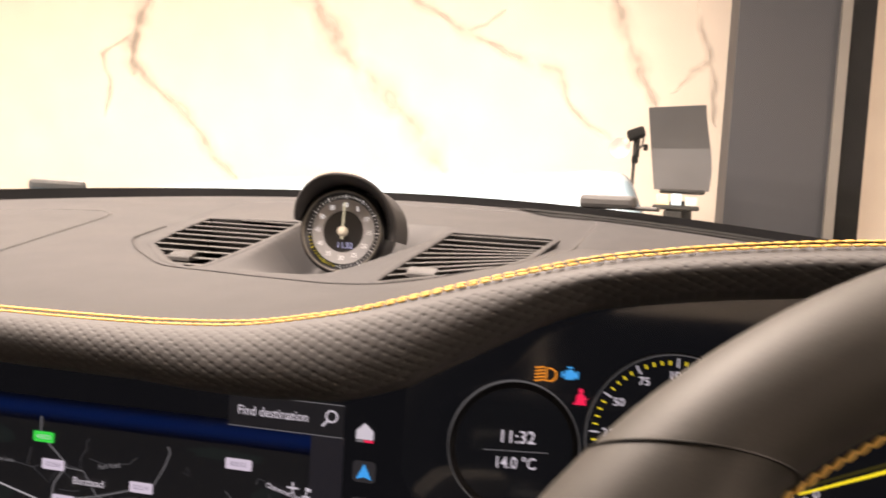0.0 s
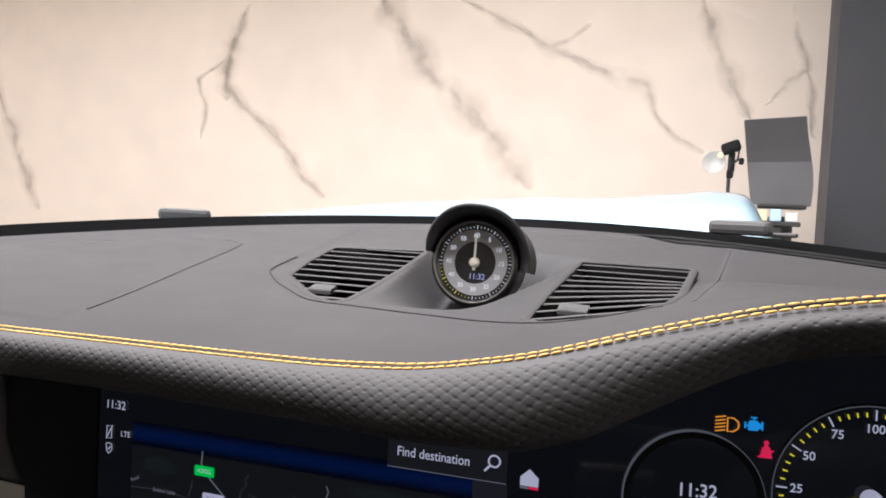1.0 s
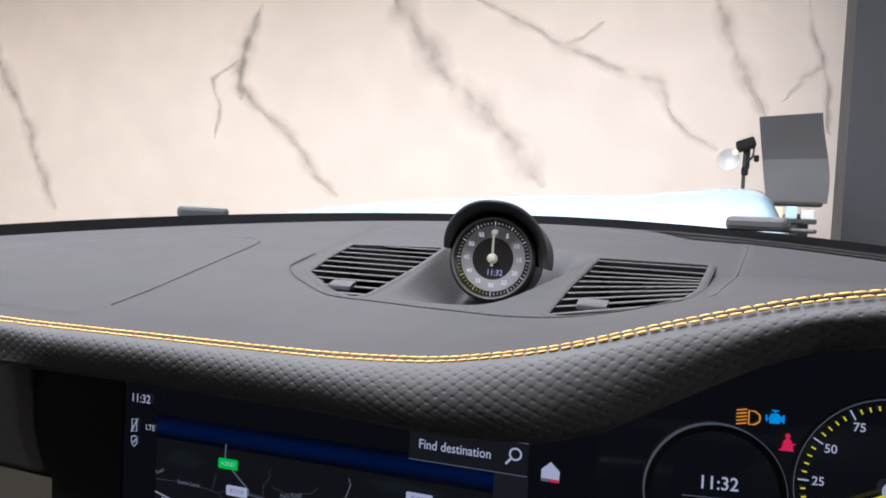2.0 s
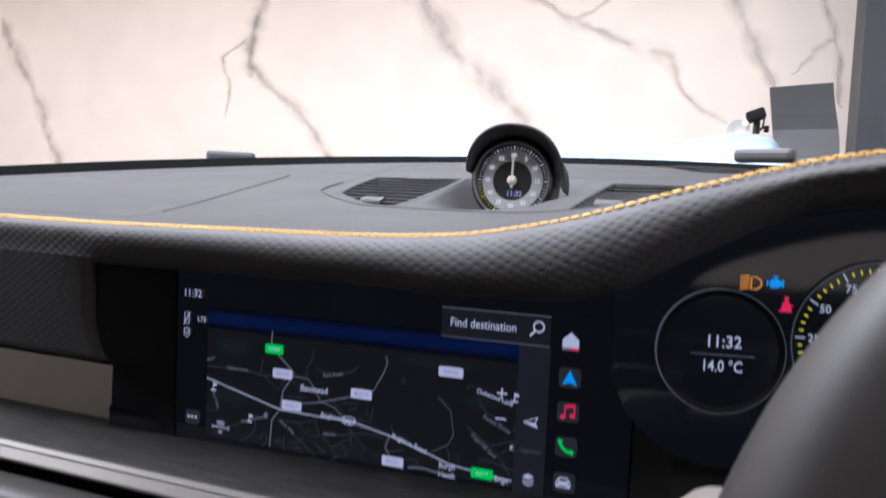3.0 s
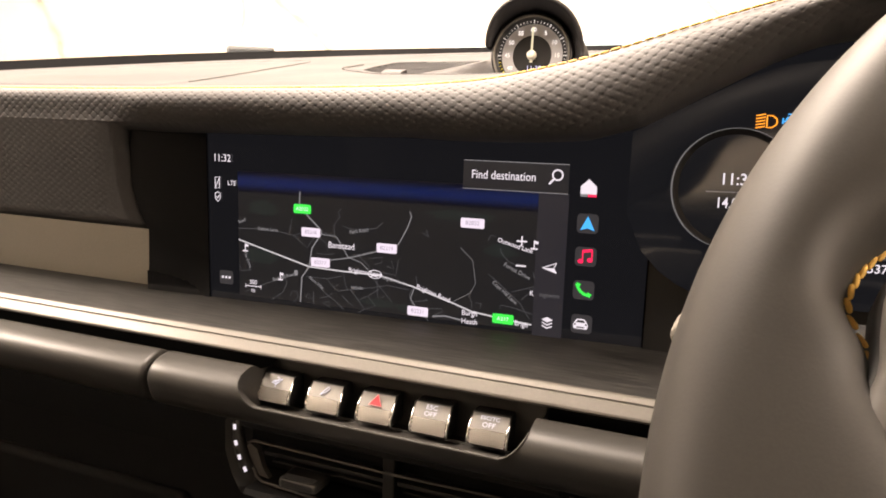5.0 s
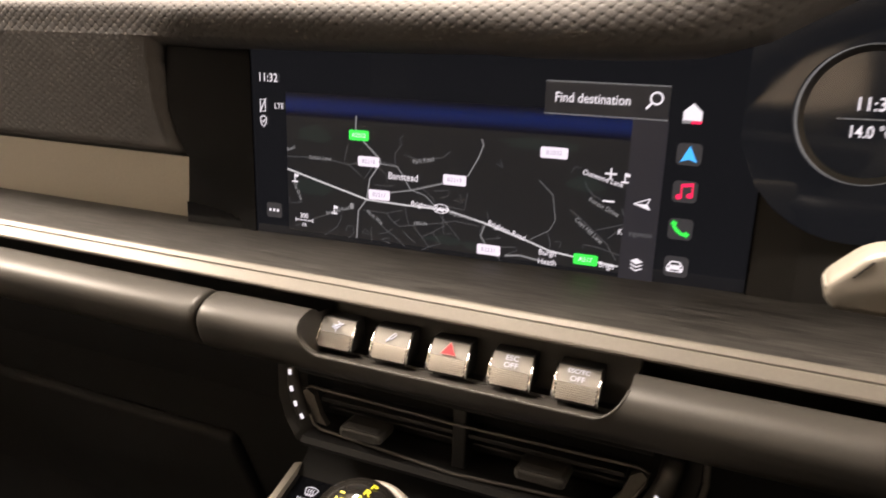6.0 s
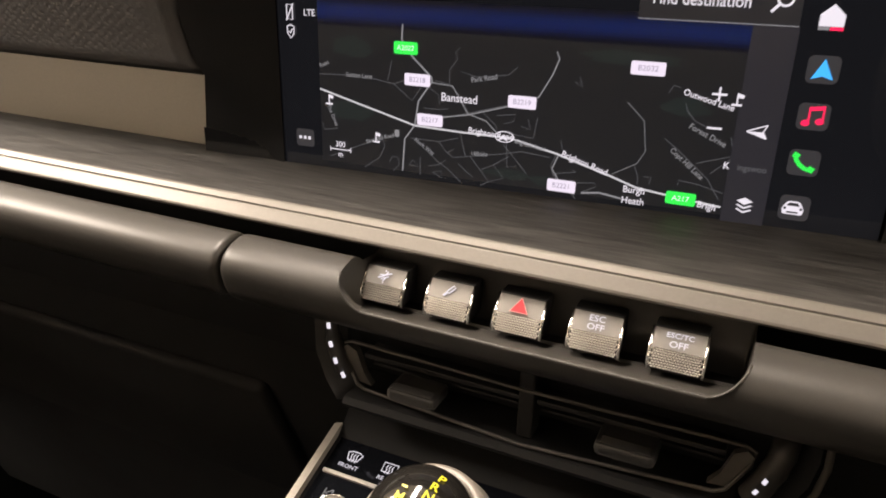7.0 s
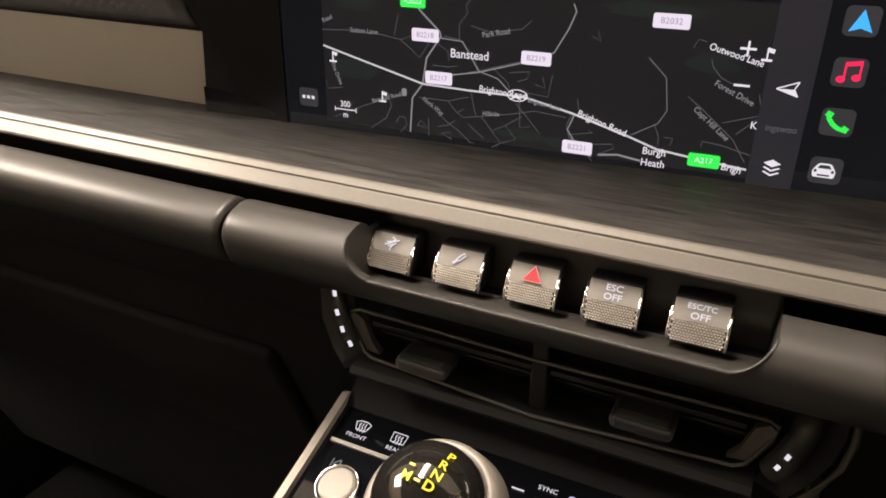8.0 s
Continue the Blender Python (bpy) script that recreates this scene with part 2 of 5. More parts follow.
VEIN_SOFT = soft_vein_material("pale_marble_vein", (0.665, 0.596, 0.535), 0.2, 0.95)
VEIN_CORE = soft_vein_material("grey_marble_vein_core", (0.595, 0.545, 0.495), 0.25, 0.95)


def vein(points, width):
    pts = []
    for (x0, z0), (x1, z1) in zip(points, points[1:]):
        for k in range(14):
            u = k / 14
            x, z = x0 + (x1 - x0) * u, z0 + (z1 - z0) * u
            pts.append((x + 0.05 * noise.noise(Vector((x * 2.5, z * 2.5, 1.7))) + 0.018 * noise.noise(Vector((x * 11, z * 11, 4.0))), z + 0.03 * noise.noise(Vector((x * 3, z * 3, 7.1)))))
    pts.append(points[-1])
    for name, mat, k, y, side in (("vein", VEIN_SOFT, 4.0, 4.797, 0.0), ("vein_core", VEIN_CORE, 1.6, 4.794, 0.35)):
        rows = []
        for i, q in enumerate(pts):
            a, b = pts[max(0, i - 1)], pts[min(len(pts) - 1, i + 1)]
            d = Vector((b[0] - a[0], b[1] - a[1])).normalized()
            w = width * k * (0.35 + 0.9 * abs(noise.noise(Vector((q[0] * 3, q[1] * 3, 0.3))))) * min(1, 0.25 + i / 6, 0.25 + (len(pts) - 1 - i) / 6)
            off = side * width * noise.noise(Vector((q[0] * 5, q[1] * 5, 9.0)))
            rows.append([(q[0] - d.y * (w * s + off), y, q[1] + d.x * (w * s + off)) for s in (0.5, 0.3, 0.08, -0.1, -0.32, -0.5)])
        v, f = lattice(rows)
        ob = raw(name, v, f, mat, wall_marble)
        soft_edge = ob.data.attributes.new("fade", "FLOAT", "POINT")
        for i in range(len(v)):
            soft_edge.data[i].value = (0.0, 0.3, 0.85, 0.72, 0.25, 0.0)[i % 6]


for points, width in (
    ([(-3.45, 2.77), (-3.62, 2.41), (-3.67, 2.09), (-3.44, 1.9), (-3.16, 1.67), (-2.94, 1.45), (-2.7, 1.23)], 0.06),
    ([(-3.58, 2.5), (-3.66, 2.28), (-3.67, 2.0)], 0.12),
    ([(-3.68, 2.32), (-3.94, 2.16), (-3.86, 1.95), (-3.89, 1.67)], 0.03),
    ([(-2.31, 2.79), (-2.1, 2.44), (-1.86, 2.18), (-1.63, 1.97), (-1.4, 1.76), (-1.27, 1.56), (-1.07, 1.35)], 0.11),
    ([(-1.63, 2.7), (-1.19, 2.48), (-0.99, 2.35), (-0.67, 2.21), (-0.29, 2.07), (-0.24, 1.88), (-0.09, 1.71), (0.08, 1.63)], 0.05),
    ([(-0.99, 2.35), (-0.83, 2.39), (-0.71, 2.48)], 0.025),
    ([(0.01, 2.64), (0.15, 2.31), (0.27, 1.98), (0.34, 1.84)], 0.06),
    ([(-6.57, 2.62), (-6.33, 2.19), (-6.02, 1.7), (-5.86, 1.33), (-5.67, 1.0)], 0.1),
    ([(0.59, 2.57), (0.65, 2.15), (0.53, 2.08), (0.43, 1.94)], 0.03),
    ([(0.65, 2.15), (0.73, 1.73)], 0.035),
):
    vein(points, width)

# ---- dashboard surface ----
def stitch_z(x):
    return float(np.interp(x, [-0.9, -0.5, -0.2, -0.05, 0, 0.05, 0.1, 0.15, 0.2, 0.25, 0.3, 0.36, 0.5, 0.72], [1.033, 1.036, 1.036, 1.038, 1.039, 1.0425, 1.053, 1.069, 1.083, 1.091, 1.096, 1.099, 1.09, 1.05]))


def stitch_y(x):
    return float(np.interp(x, [-0.9, -0.4, -0.2, 0.1, 0.2, 0.36, 0.5, 0.72], [-0.03, -0.04, -0.043, -0.04, -0.033, -0.03, -0.035, -0.04]))


XS = np.linspace(-0.8, 0.72, 609)
K = np.exp(-0.5 * (np.arange(-12, 13) / 5.0) ** 2)
K /= K.sum()
SZ = np.convolve(np.pad([stitch_z(x) for x in XS], 12, "edge"), K, "valid")
SY = np.convolve(np.pad([stitch_y(x) for x in XS], 12, "edge"), K, "valid")


def sz(x):
    return float(np.interp(x, XS, SZ))


def sy(x):
    return float(np.interp(x, XS, SY))


def rear_y(x):
    return 0.432 - 1.05 * x * x


AIRBAG = [(-0.75, 0.06), (-0.43, 0.12), (-0.412, 0.15), (-0.364, 0.204), (-0.291, 0.237), (-0.253, 0.2435), (-0.234, 0.23), (-0.2267, 0.202), (-0.2128, 0.136), (-0.1932, 0.05), (-0.1847, -0.001), (-0.19, -0.02), (-0.75, -0.02)]
VENT_L = [(-0.1545, 0.258), (-0.069, 0.271), (-0.0585, 0.19), (-0.0525, 0.116), (-0.0515, 0.083), (-0.058, 0.076), (-0.081, 0.09), (-0.128, 0.139), (-0.142, 0.19)]
VENT_R = [(0.069, 0.27), (0.156, 0.27), (0.1525, 0.12), (0.147, 0.073), (0.132, 0.056), (0.114, 0.047), (0.083, 0.048), (0.0745, 0.058), (0.0695, 0.15)]
INSERT = [(-0.178, 0.356), (-0.158, 0.2), (-0.1496, 0.1454), (-0.122, 0.113), (-0.072, 0.071), (-0.03, 0.0665), (0.023, 0.058), (0.061, 0.047), (0.085, 0.039), (0.123, 0.04), (0.14, 0.05), (0.162, 0.0576), (0.186, 0.369), (0.09, 0.41), (-0.02, 0.415), (-0.12, 0.4)]


def soften(poly, closed=True, cut=0.005):
    """The outline with each corner cut to a small round."""
    n, out = len(poly), []
    for i in range(n):
        b = Vector(poly[i])
        if not closed and i in (0, n - 1):
            out.append(tuple(b))
            continue
        a, c = Vector(poly[i - 1]), Vector(poly[(i + 1) % n])
        p, q = b + (a - b) * min(0.4, cut / (a - b).length), b + (c - b) * min(0.4, cut / (c - b).length)
        out += [tuple(p), tuple(p * 0.25 + b * 0.5 + q * 0.25), tuple(q)]
    return out


VENT_L, VENT_R, INSERT = soften(VENT_L), soften(VENT_R), soften(INSERT, True, 0.012)


def pad_base(x, y):
    return 1.037 + 0.145 * (y + 0.04) + (sz(x) - 1.037) * max(0.0, 1 - (y - sy(x)) / 0.26)


def pad_z(x, y):
    z = pad_base(x, y)
    if x < -0.17:
        z += 0.0009 * smoothstep(0.002, -0.002, edge_gap(AIRBAG, x, y))
    if -0.2 < x < 0.2:
        z -= 0.0016 * smoothstep(0.005, -0.005, edge_gap(INSERT, x, y))
        w = 0.037 + 0.165 * (y - 0.085)
        if 0.06 < y < 0.3:
            z -= 0.03 * min(1, max(0, (y - 0.078) / 0.1)) * min(1, max(0, (w - abs(x - 0.002)) / 0.026)) * smoothstep(0.3, 0.235, y)
    return z


dashboard = thing("dashboard", "dark leather car dashboard with yellow double stitching and embossed brow", "dashboard")


def build_pad():
    xs = np.linspace(-0.8, 0.72, 610)
    us = np.linspace(0, 1, 190)
    rows = []
    for x in xs:
        y0, y1 = sy(x), rear_y(x)
        rows.append([(x, y0 + (y1 - y0) * u, pad_z(x, y0 + (y1 - y0) * u)) for u in us])

    def keep(i, j):
        x, y, _ = rows[i][j]
        return not ((-0.17 < x < 0.17) and 0.03 < y < 0.29 and (edge_gap(VENT_L, x, y) < 0.0006 or edge_gap(VENT_R, x, y) < 0.0006))

    v, f = lattice(rows, keep)
    raw("top_pad", v, f, PAD, dashboard, "smooth dark grey leather top pad", True)


build_pad()


def pad_seam(points, r, mat=MATTE, lift=0.0):
    dense = []
    for (x0, y0), (x1, y1) in zip(points, points[1:]):
        for k in range(8):
            x, y = x0 + (x1 - x0) * k / 8, y0 + (y1 - y0) * k / 8
            dense.append((x, y, pad_z(x, y) + lift))
    part("seam", tube(bmesh.new(), dense, r, 6), mat, dashboard, smooth=True)


pad_seam(soften(AIRBAG[2:11], False, 0.012), 0.0007, TRIM)
pad_seam(INSERT[4:38], 0.0004, TRIM)
pad_seam([(x - 0.0006, y - 0.0012) for x, y in INSERT[4:33]], 0.0005, PAD, 0.0004)


def lip(x):
    dz = float(np.interp(x, [-0.3, 0, 0.05, 0.1, 0.125, 0.15, 0.18, 0.2, 0.3], [-0.0205, -0.0215, -0.026, -0.034, -0.034, -0.0275, -0.0195, -0.0165, -0.016]))
    dy = float(np.interp(x, [-0.205, -0.165, -0.1, 0, 0.05, 0.1, 0.15, 0.2, 0.3], [-0.0095, -0.0075, -0.0085, -0.015, -0.018, -0.016, -0.01, -0.006, -0.006]))
    return dy, dz


SLOPE = np.gradient(SZ, XS)
ARC = np.concatenate(([0.0], np.cumsum(np.hypot(np.hypot(np.diff(XS), np.diff(SZ)), np.diff(SY)))))


def scales(x, t, drop):
    """Height of the embossed scales at x along the dash and t down the leather."""
    m = float(np.interp(x, XS, SLOPE))
    c = math.sqrt(1 + m * m)
    s, t = float(np.interp(x, XS, ARC)) - drop * m / c, t / c
    a, b = s / 0.0073 + t / 0.0049, s / 0.0073 - t / 0.0049
    k = abs(math.sin(math.pi * a) * math.sin(math.pi * b))
    sa, sb = math.sin(math.pi * a), math.sin(math.pi * b)
    return 0.00024 * smoothstep(0.0, 0.15, k) + 0.00006 * k - 0.0004 * math.exp(-(sa * sa + sb * sb) / 0.13)


def build_brow():
    xs = np.concatenate((np.arange(-0.8, -0.5, 0.004), np.arange(-0.5, 0.44, 0.00065), np.arange(0.44, 0.6, 0.004)))
    rows = []
    for x in xs:
        y0, z0 = sy(x), sz(x)
        dy, dz = lip(x)
        bulge = 0.0085 - 0.0085 * smoothstep(-0.165, -0.205, x)
        n0, n1, n2, n3 = np.array((y0, z0)), np.array((y0 - 0.016 + 0.003 * smoothstep(0.08, 0.2, x), z0 - 0.0005 - 0.005 * smoothstep(0.08, 0.2, x))), np.array((y0 + dy - bulge, z0 + dz + 0.012)), np.array((y0 + dy, z0 + dz))
        row, t, last = [], 0.0, n0
        for i, u in enumerate(np.linspace(0, 1, 84)):
            p = (1 - u) ** 3 * n0 + 3 * u * (1 - u) ** 2 * n1 + 3 * u * u * (1 - u) * n2 + u ** 3 * n3
            d = 3 * (1 - u) ** 2 * (n1 - n0) + 6 * u * (1 - u) * (n2 - n1) + 3 * u * u * (n3 - n2)
            q = np.array((d[1], -d[0])) / np.hypot(*d)
            t += float(np.hypot(*(p - last)))
            last = p
            k = 0.95 * scales(x, t, z0 - p[1]) * smoothstep(0.0075, 0.0105, t)
            row.append((x, p[0] + q[0] * k, p[1] + q[1] * k))
        for e, (ey, ez) in enumerate(((0.006, -0.004), (0.02, -0.006), (0.05, -0.004))):
            row.append((x, y0 + dy + ey, z0 + dz + ez))
        rows.append(row)
    v, f = lattice(rows)
    raw("brow", v, f, QUILT, dashboard, "embossed scale-pattern leather brow", True)


build_brow()


def panel_end(z):
    return float(np.interp(z, [0.944, 0.956, 0.974, 1.0, 1.02], [-0.180, -0.187, -0.193, -0.1955, -0.191]))


def build_passenger_panel():
    rows = []
    for w in np.concatenate((np.linspace(0, 0.48, 60), np.linspace(0.48, 1, 430)[1:])):
        row = []
        for u in np.concatenate((np.linspace(0, 1, 100), (1.035, 1.07, 1.1))):
            x = -0.8 + 0.605 * w
            dy, dz = lip(x)
            y0, z0 = sy(x) + dy, sz(x) + dz
            z = z0 + (0.951 - z0) * u
            y = y0 + (-0.036 - y0) * u
            x = -0.8 + (panel_end(z) - max(0.0, y + 0.047) - 0.009 + 0.8) * w
            k = 0.7 * scales(x, 0.036 + u * 0.072, 0.0) * smoothstep(1.0, 0.97, w) * smoothstep(1.0, 0.97, u) - 0.006 * max(0.0, u - 1.03) / 0.07
            row.append((x, y - k, z))
        rows.append(row)
    # rounded end that turns back towards the screen
    last = rows[-1]
    for a in np.linspace(10, 60, 6):
        s, c = math.sin(radians(a)), 1 - math.cos(radians(a))
        rows.append([(x + 0.010 * s, y + 0.011 * c, z) for x, y, z in last])
    rows.append([(x - 0.03, y + 0.042, z) for x, y, z in rows[-1]])
    v, f = lattice(rows)
    raw("passenger_panel", v, f, QUILT, dashboard, "embossed scale-pattern leather panel", True)


build_passenger_panel()
v, f = lattice([[(-0.8 + (e + 0.8) * w, y, z) for w in (0, 0.5, 1)] for e, y, z in ((-0.1893, -0.033, 0.9455), (-0.203, -0.02, 0.9215), (-0.2165, -0.0075, 0.8995))])
raw("taupe_strip", v, f, TAUPE, dashboard, "taupe grey lower panel strip", True)
SURROUND = material("black_screen_surround", (0.0085, 0.0088, 0.0098), 0.6, vary=0.08, spec=0.25)
rows = []
for e, y, z in ((-0.1915, -0.040, 1.03), (-0.1965, -0.040, 1.0), (-0.1975, -0.038, 0.974), (-0.1955, -0.034, 0.956), (-0.1895, -0.0325, 0.9445), (-0.2026, -0.0195, 0.9215), (-0.2161, -0.0075, 0.899)):
    rows.append([(e + (-0.1565 - e) * u, y + (-0.0138 - y) * u ** 1.5, z) for u in np.linspace(0, 1, 9)])
v, f = lattice(rows)
raw("screen_cheek", v, f, SURROUND, dashboard, "black surround beside the screen", True)
bar("shelf_trim", [(0.03, 0.9062), (0.0, 0.9015), (-0.0534, 0.8926), (-0.0555, 0.884), (0.03, 0.884)], -0.8, 0.6, SHELF, dashboard, "dark streaked matt trim shelf")
bar("shelf_border", [(-0.053, 0.8929), (-0.0542, 0.8924), (-0.0562, 0.8905), (-0.0564, 0.889), (-0.053, 0.889)], -0.8, 0.6, SATIN, dashboard, "smooth satin border of the shelf", smooth=False)
bar("shelf_edge", [(-0.0562, 0.8896), (-0.057, 0.8892), (-0.0609, 0.8848), (-0.0613, 0.8838), (-0.0606, 0.8826), (-0.057, 0.882), (-0.045, 0.882), (-0.05, 0.888)], -0.8, 0.6, SATIN, dashboard, "satin grey metal front edge", smooth=False)
bar("shadow_gap", [(-0.035, 0.887), (-0.035, 0.80), (0.02, 0.80), (0.02, 0.887)], -0.8, 0.6, MATTE, dashboard)


def tube_point(th, k=1.0):
    """A point of the crossbar's rounded section: th 0 is the front, 90 the top."""
    c, s = math.cos(radians(th)), math.sin(radians(th))
    a, b, p = (0.0175 if c > 0 else 0.012), (0.0145 if s > 0 else 0.0158), (0.74 if c > 0 else 1.0)
    y, z = -a * k * math.copysign(abs(c) ** p, c), b * k * math.copysign(abs(s) ** p, s)
    return -0.069 + y * 0.974 - z * 0.225, 0.8645 + z * 0.974 + y * 0.225


def crossbar(x0, x1):
    a, b = [(x0, 0.8), (x0 + 0.0006, 0.93), (x0 + 0.002, 0.985), (x0 + 0.004, 1.0)], [(x1 - 0.004, 1.0), (x1 - 0.002, 0.985), (x1 - 0.0006, 0.93), (x1, 0.8)]
    stops = (a if x0 < 0 else [(x0, 1.0)]) + [(x0 + (x1 - x0) * u, 1.0) for u in (0.25, 0.5, 0.75)] + (b if x1 < -0.1 else [(x1, 1.0)])
    rows = [[(x, *tube_point(th, k)) for th in np.linspace(0, 360, 49)] for x, k in stops]
    v, f = lattice(rows)
    raw("crossbar", v, f, TUBE, dashboard, "satin black rounded crossbar", True)
    for x, free in ((x0, x0 > 0), (x1, x0 < 0 and x1 > -0.1)):
        if free:
            ring = [(x, *tube_point(th, 0.998)) for th in np.linspace(0, 360, 49)[:-1]]
            raw("crossbar_end", ring, [tuple(range(48))], TUBE, dashboard)


crossbar(-0.8, -0.1452)
crossbar(-0.1432, -0.0795)
crossbar(0.0897, 0.6)
LOWER = material("black_lower_plastic", (0.012, 0.0118, 0.0116), 0.72, vary=0.1, spec=0.28)
bar("lower_dash", [(-0.035, 0.84), (-0.03, 0.81), (0.0, 0.74), (0.06, 0.6), (0.15, 0.35), (0.2, 0.35), (0.2, 0.84)], -0.8, -0.125, LOWER, dashboard)
bar("lower_dash", [(-0.035, 0.84), (-0.03, 0.81), (0.0, 0.74), (0.06, 0.6), (0.15, 0.35), (0.2, 0.35), (0.2, 0.84)], 0.125, 0.72, LOWER, dashboard)
for side, w in ((-1, 0.42), (1, 0.4)):
    boxed("glovebox_lid" if side < 0 else "knee_panel", (0, 0, 0), (w, 0.012, 0.15), LOWER, dashboard, 0.0055, "black rounded lower panel", m=pose(-0.4 if side < 0 else 0.38, 0.0255, 0.675, 23.2, 0, 0), seg=3, smooth=True)


# ---- stitches ----
def stitch_mesh():
    bm = bmesh.new()
    prof = [(0.0, -0.0031), (0.0007, -0.0027), (0.00105, -0.0012), (0.00105, 0.0012), (0.0007, 0.0027), (0.0, 0.0031)]
    lathe(bm, prof, 7, pose(0, 0, 0, 0, 90, 0))
    me = bpy.data.meshes.new("stitch")
    bm.to_mesh(me)
    bm.free()
    me.materials.append(THREAD)
    me.polygons.foreach_set("use_smooth", [True] * len(me.polygons))
    return me


def build_stitches():
    me = stitch_mesh()
    rest = bmesh.new()
    x = -0.46
    while x < 0.432:
        for row, (dy, dz) in enumerate(((0.0038, 0.0006), (-0.0036, -0.0003))):
            xx = x + 0.0015 * row
            y, z = sy(xx) + dy, (pad_z(xx, sy(xx) + dy) if row == 0 else sz(xx) + dz)
            d = Vector((0.004, sy(xx + 0.004) - sy(xx), sz(xx + 0.004) - sz(xx))).normalized()
            m = Matrix.Translation((xx, y, z + 0.0003)) @ d.to_track_quat("X", "Z").to_matrix().to_4x4() @ pose(0, 0, 0, 0, 0, random.uniform(4, 9)) @ Matrix.Diagonal((random.uniform(0.74, 0.79), random.uniform(0.72, 0.82), 0.62, 1))
            if x > -0.26:
                ob = new("stitch", me)
                ob.parent = dashboard
                ob.matrix_world = m
            else:
                n = len(rest.verts)
                rest.from_mesh(me)
                rest.verts.ensure_lookup_table()
                bmesh.ops.transform(rest, matrix=m, verts=rest.verts[n:])
        x += 0.005
    tagged(part("far_stitching", rest, THREAD, dashboard, "yellow double stitching", smooth=True), kind="stuff")
    pts = [(x, sy(x), sz(x) + 0.0001) for x in np.linspace(-0.5, 0.5, 120)]
    part("seam", tube(bmesh.new(), pts, 0.0004, 5), TRIM, dashboard)


build_stitches()


# ---- top air vents ----
SLAT = material("satin_grey_slat", (0.072, 0.07, 0.071), 0.6, vary=0.05, spec=0.2)

TAB = material("ribbed_grey_tab", (0.04, 0.039, 0.0395), 0.55, vary=0.05, spec=0.3)


def build_top_vent(poly, tab_x, tab_y):
    vent = thing("dash_vent", "charcoal slatted air vent set into the dashboard top", "air vent", group="dashboard top vents")
    # rim
    k = len(poly)
    cx, cy = sum(p[0] for p in poly) / k, sum(p[1] for p in poly) / k
    bm = bmesh.new()
    loops = []
    for grow, drop in ((0.0045, -0.0001), (0.004, 0.0003), (-0.0006, 0.0003), (-0.0014, -0.0003), (-0.002, -0.003), (-0.0022, -0.03)):
        ring = []
        for i, (x, y) in enumerate(poly):
            a, c = Vector(poly[i - 1]), Vector(poly[(i + 1) % k])
            e0, e1 = (Vector((x, y)) - a).normalized(), (c - Vector((x, y))).normalized()
            d = Vector((e0.y + e1.y, -e0.x - e1.x)).normalized()
            if d.dot(Vector((x - cx, y - cy))) < 0:
                d = -d
            px, py = x + d.x * grow, y + d.y * grow
            ring.append(bm.verts.new((px, py, pad_base(px, py) - 0.0016 + drop)))
        loops.append(ring)
    for a, b in zip(loops[:4], loops[1:4]):
        for i in range(k):
            bm.faces.new((a[i], a[(i + 1) % k], b[(i + 1) % k], b[i]))
    well = bmesh.new()
    deep = [[well.verts.new(q.co) for q in ring] for ring in loops[3:]]
    for a, b in zip(deep, deep[1:]):
        for i in range(k):
            well.faces.new((a[i], a[(i + 1) % k], b[(i + 1) % k], b[i]))
    part("rim", bm, PAD, vent, smooth=True)
    part("well", well, MATTE, vent)
    bm = bmesh.new()
    bm.faces.new([bm.verts.new((x, y, 1.0)) for x, y in poly])
    part("duct", bm, MATTE, vent)
    y0, y1 = min(p[1] for p in poly), max(p[1] for p in poly)
    n = 10
    for i in range(n):
        y = y0 + (y1 - y0) * (i + 0.6) / n
        cuts = []
        for (ax, ay), (bx, by) in zip(poly, poly[1:] + poly[:1]):
            if (ay > y) != (by > y):
                cuts.append((bx - ax) * (y - ay) / (by - ay) + ax)
        if len(cuts) < 2:
            continue
        xa, xb = min(cuts) + 0.001, max(cuts) - 0.001
        if xb - xa < 0.008:
            continue
        za, zb = pad_base(xa, y) - 0.0016, pad_base(xb, y) - 0.0016
        v, f = [], []
        for x, z in ((xa, za), (xb, zb)):
            z -= 0.0009
            v += [(x, y - 0.0026, z - 0.0004), (x, y - 0.0023, z + 0.0001), (x, y + 0.0022, z + 0.0002), (x, y + 0.0027, z - 0.0002), (x, y + 0.0003, z - 0.001)]
        f = [(j, (j + 1) % 5, 5 + (j + 1) % 5, 5 + j) for j in range(5)] + [(0, 1, 2, 3, 4), (5, 6, 7, 8, 9)]
        raw("slat", v, f, SLAT, vent)
    z = pad_base(tab_x, tab_y) - 0.0016
    prof = [(-0.0058, -0.003), (-0.0054, -0.0008), (-0.0048, 0.0001), (0.0036, 0.0027), (0.005, 0.0024), (0.0056, -0.003)]
    bar("tab", [(tab_y + a, z + b) for a, b in prof], tab_x - 0.0085, tab_x + 0.0085, TAB, vent, "ribbed grey tab", smooth=False)
    for i in range(8):
        boxed("ridge", (0, 0, 0), (0.001, 0.006, 0.0004), TAB, vent, m=pose(tab_x - 0.007 + i * 0.002, tab_y - 0.0006, z + 0.0014, 17, 0, 0))
    return vent


build_top_vent(VENT_L, -0.0813, 0.107)
build_top_vent(VENT_R, 0.0965, 0.081)

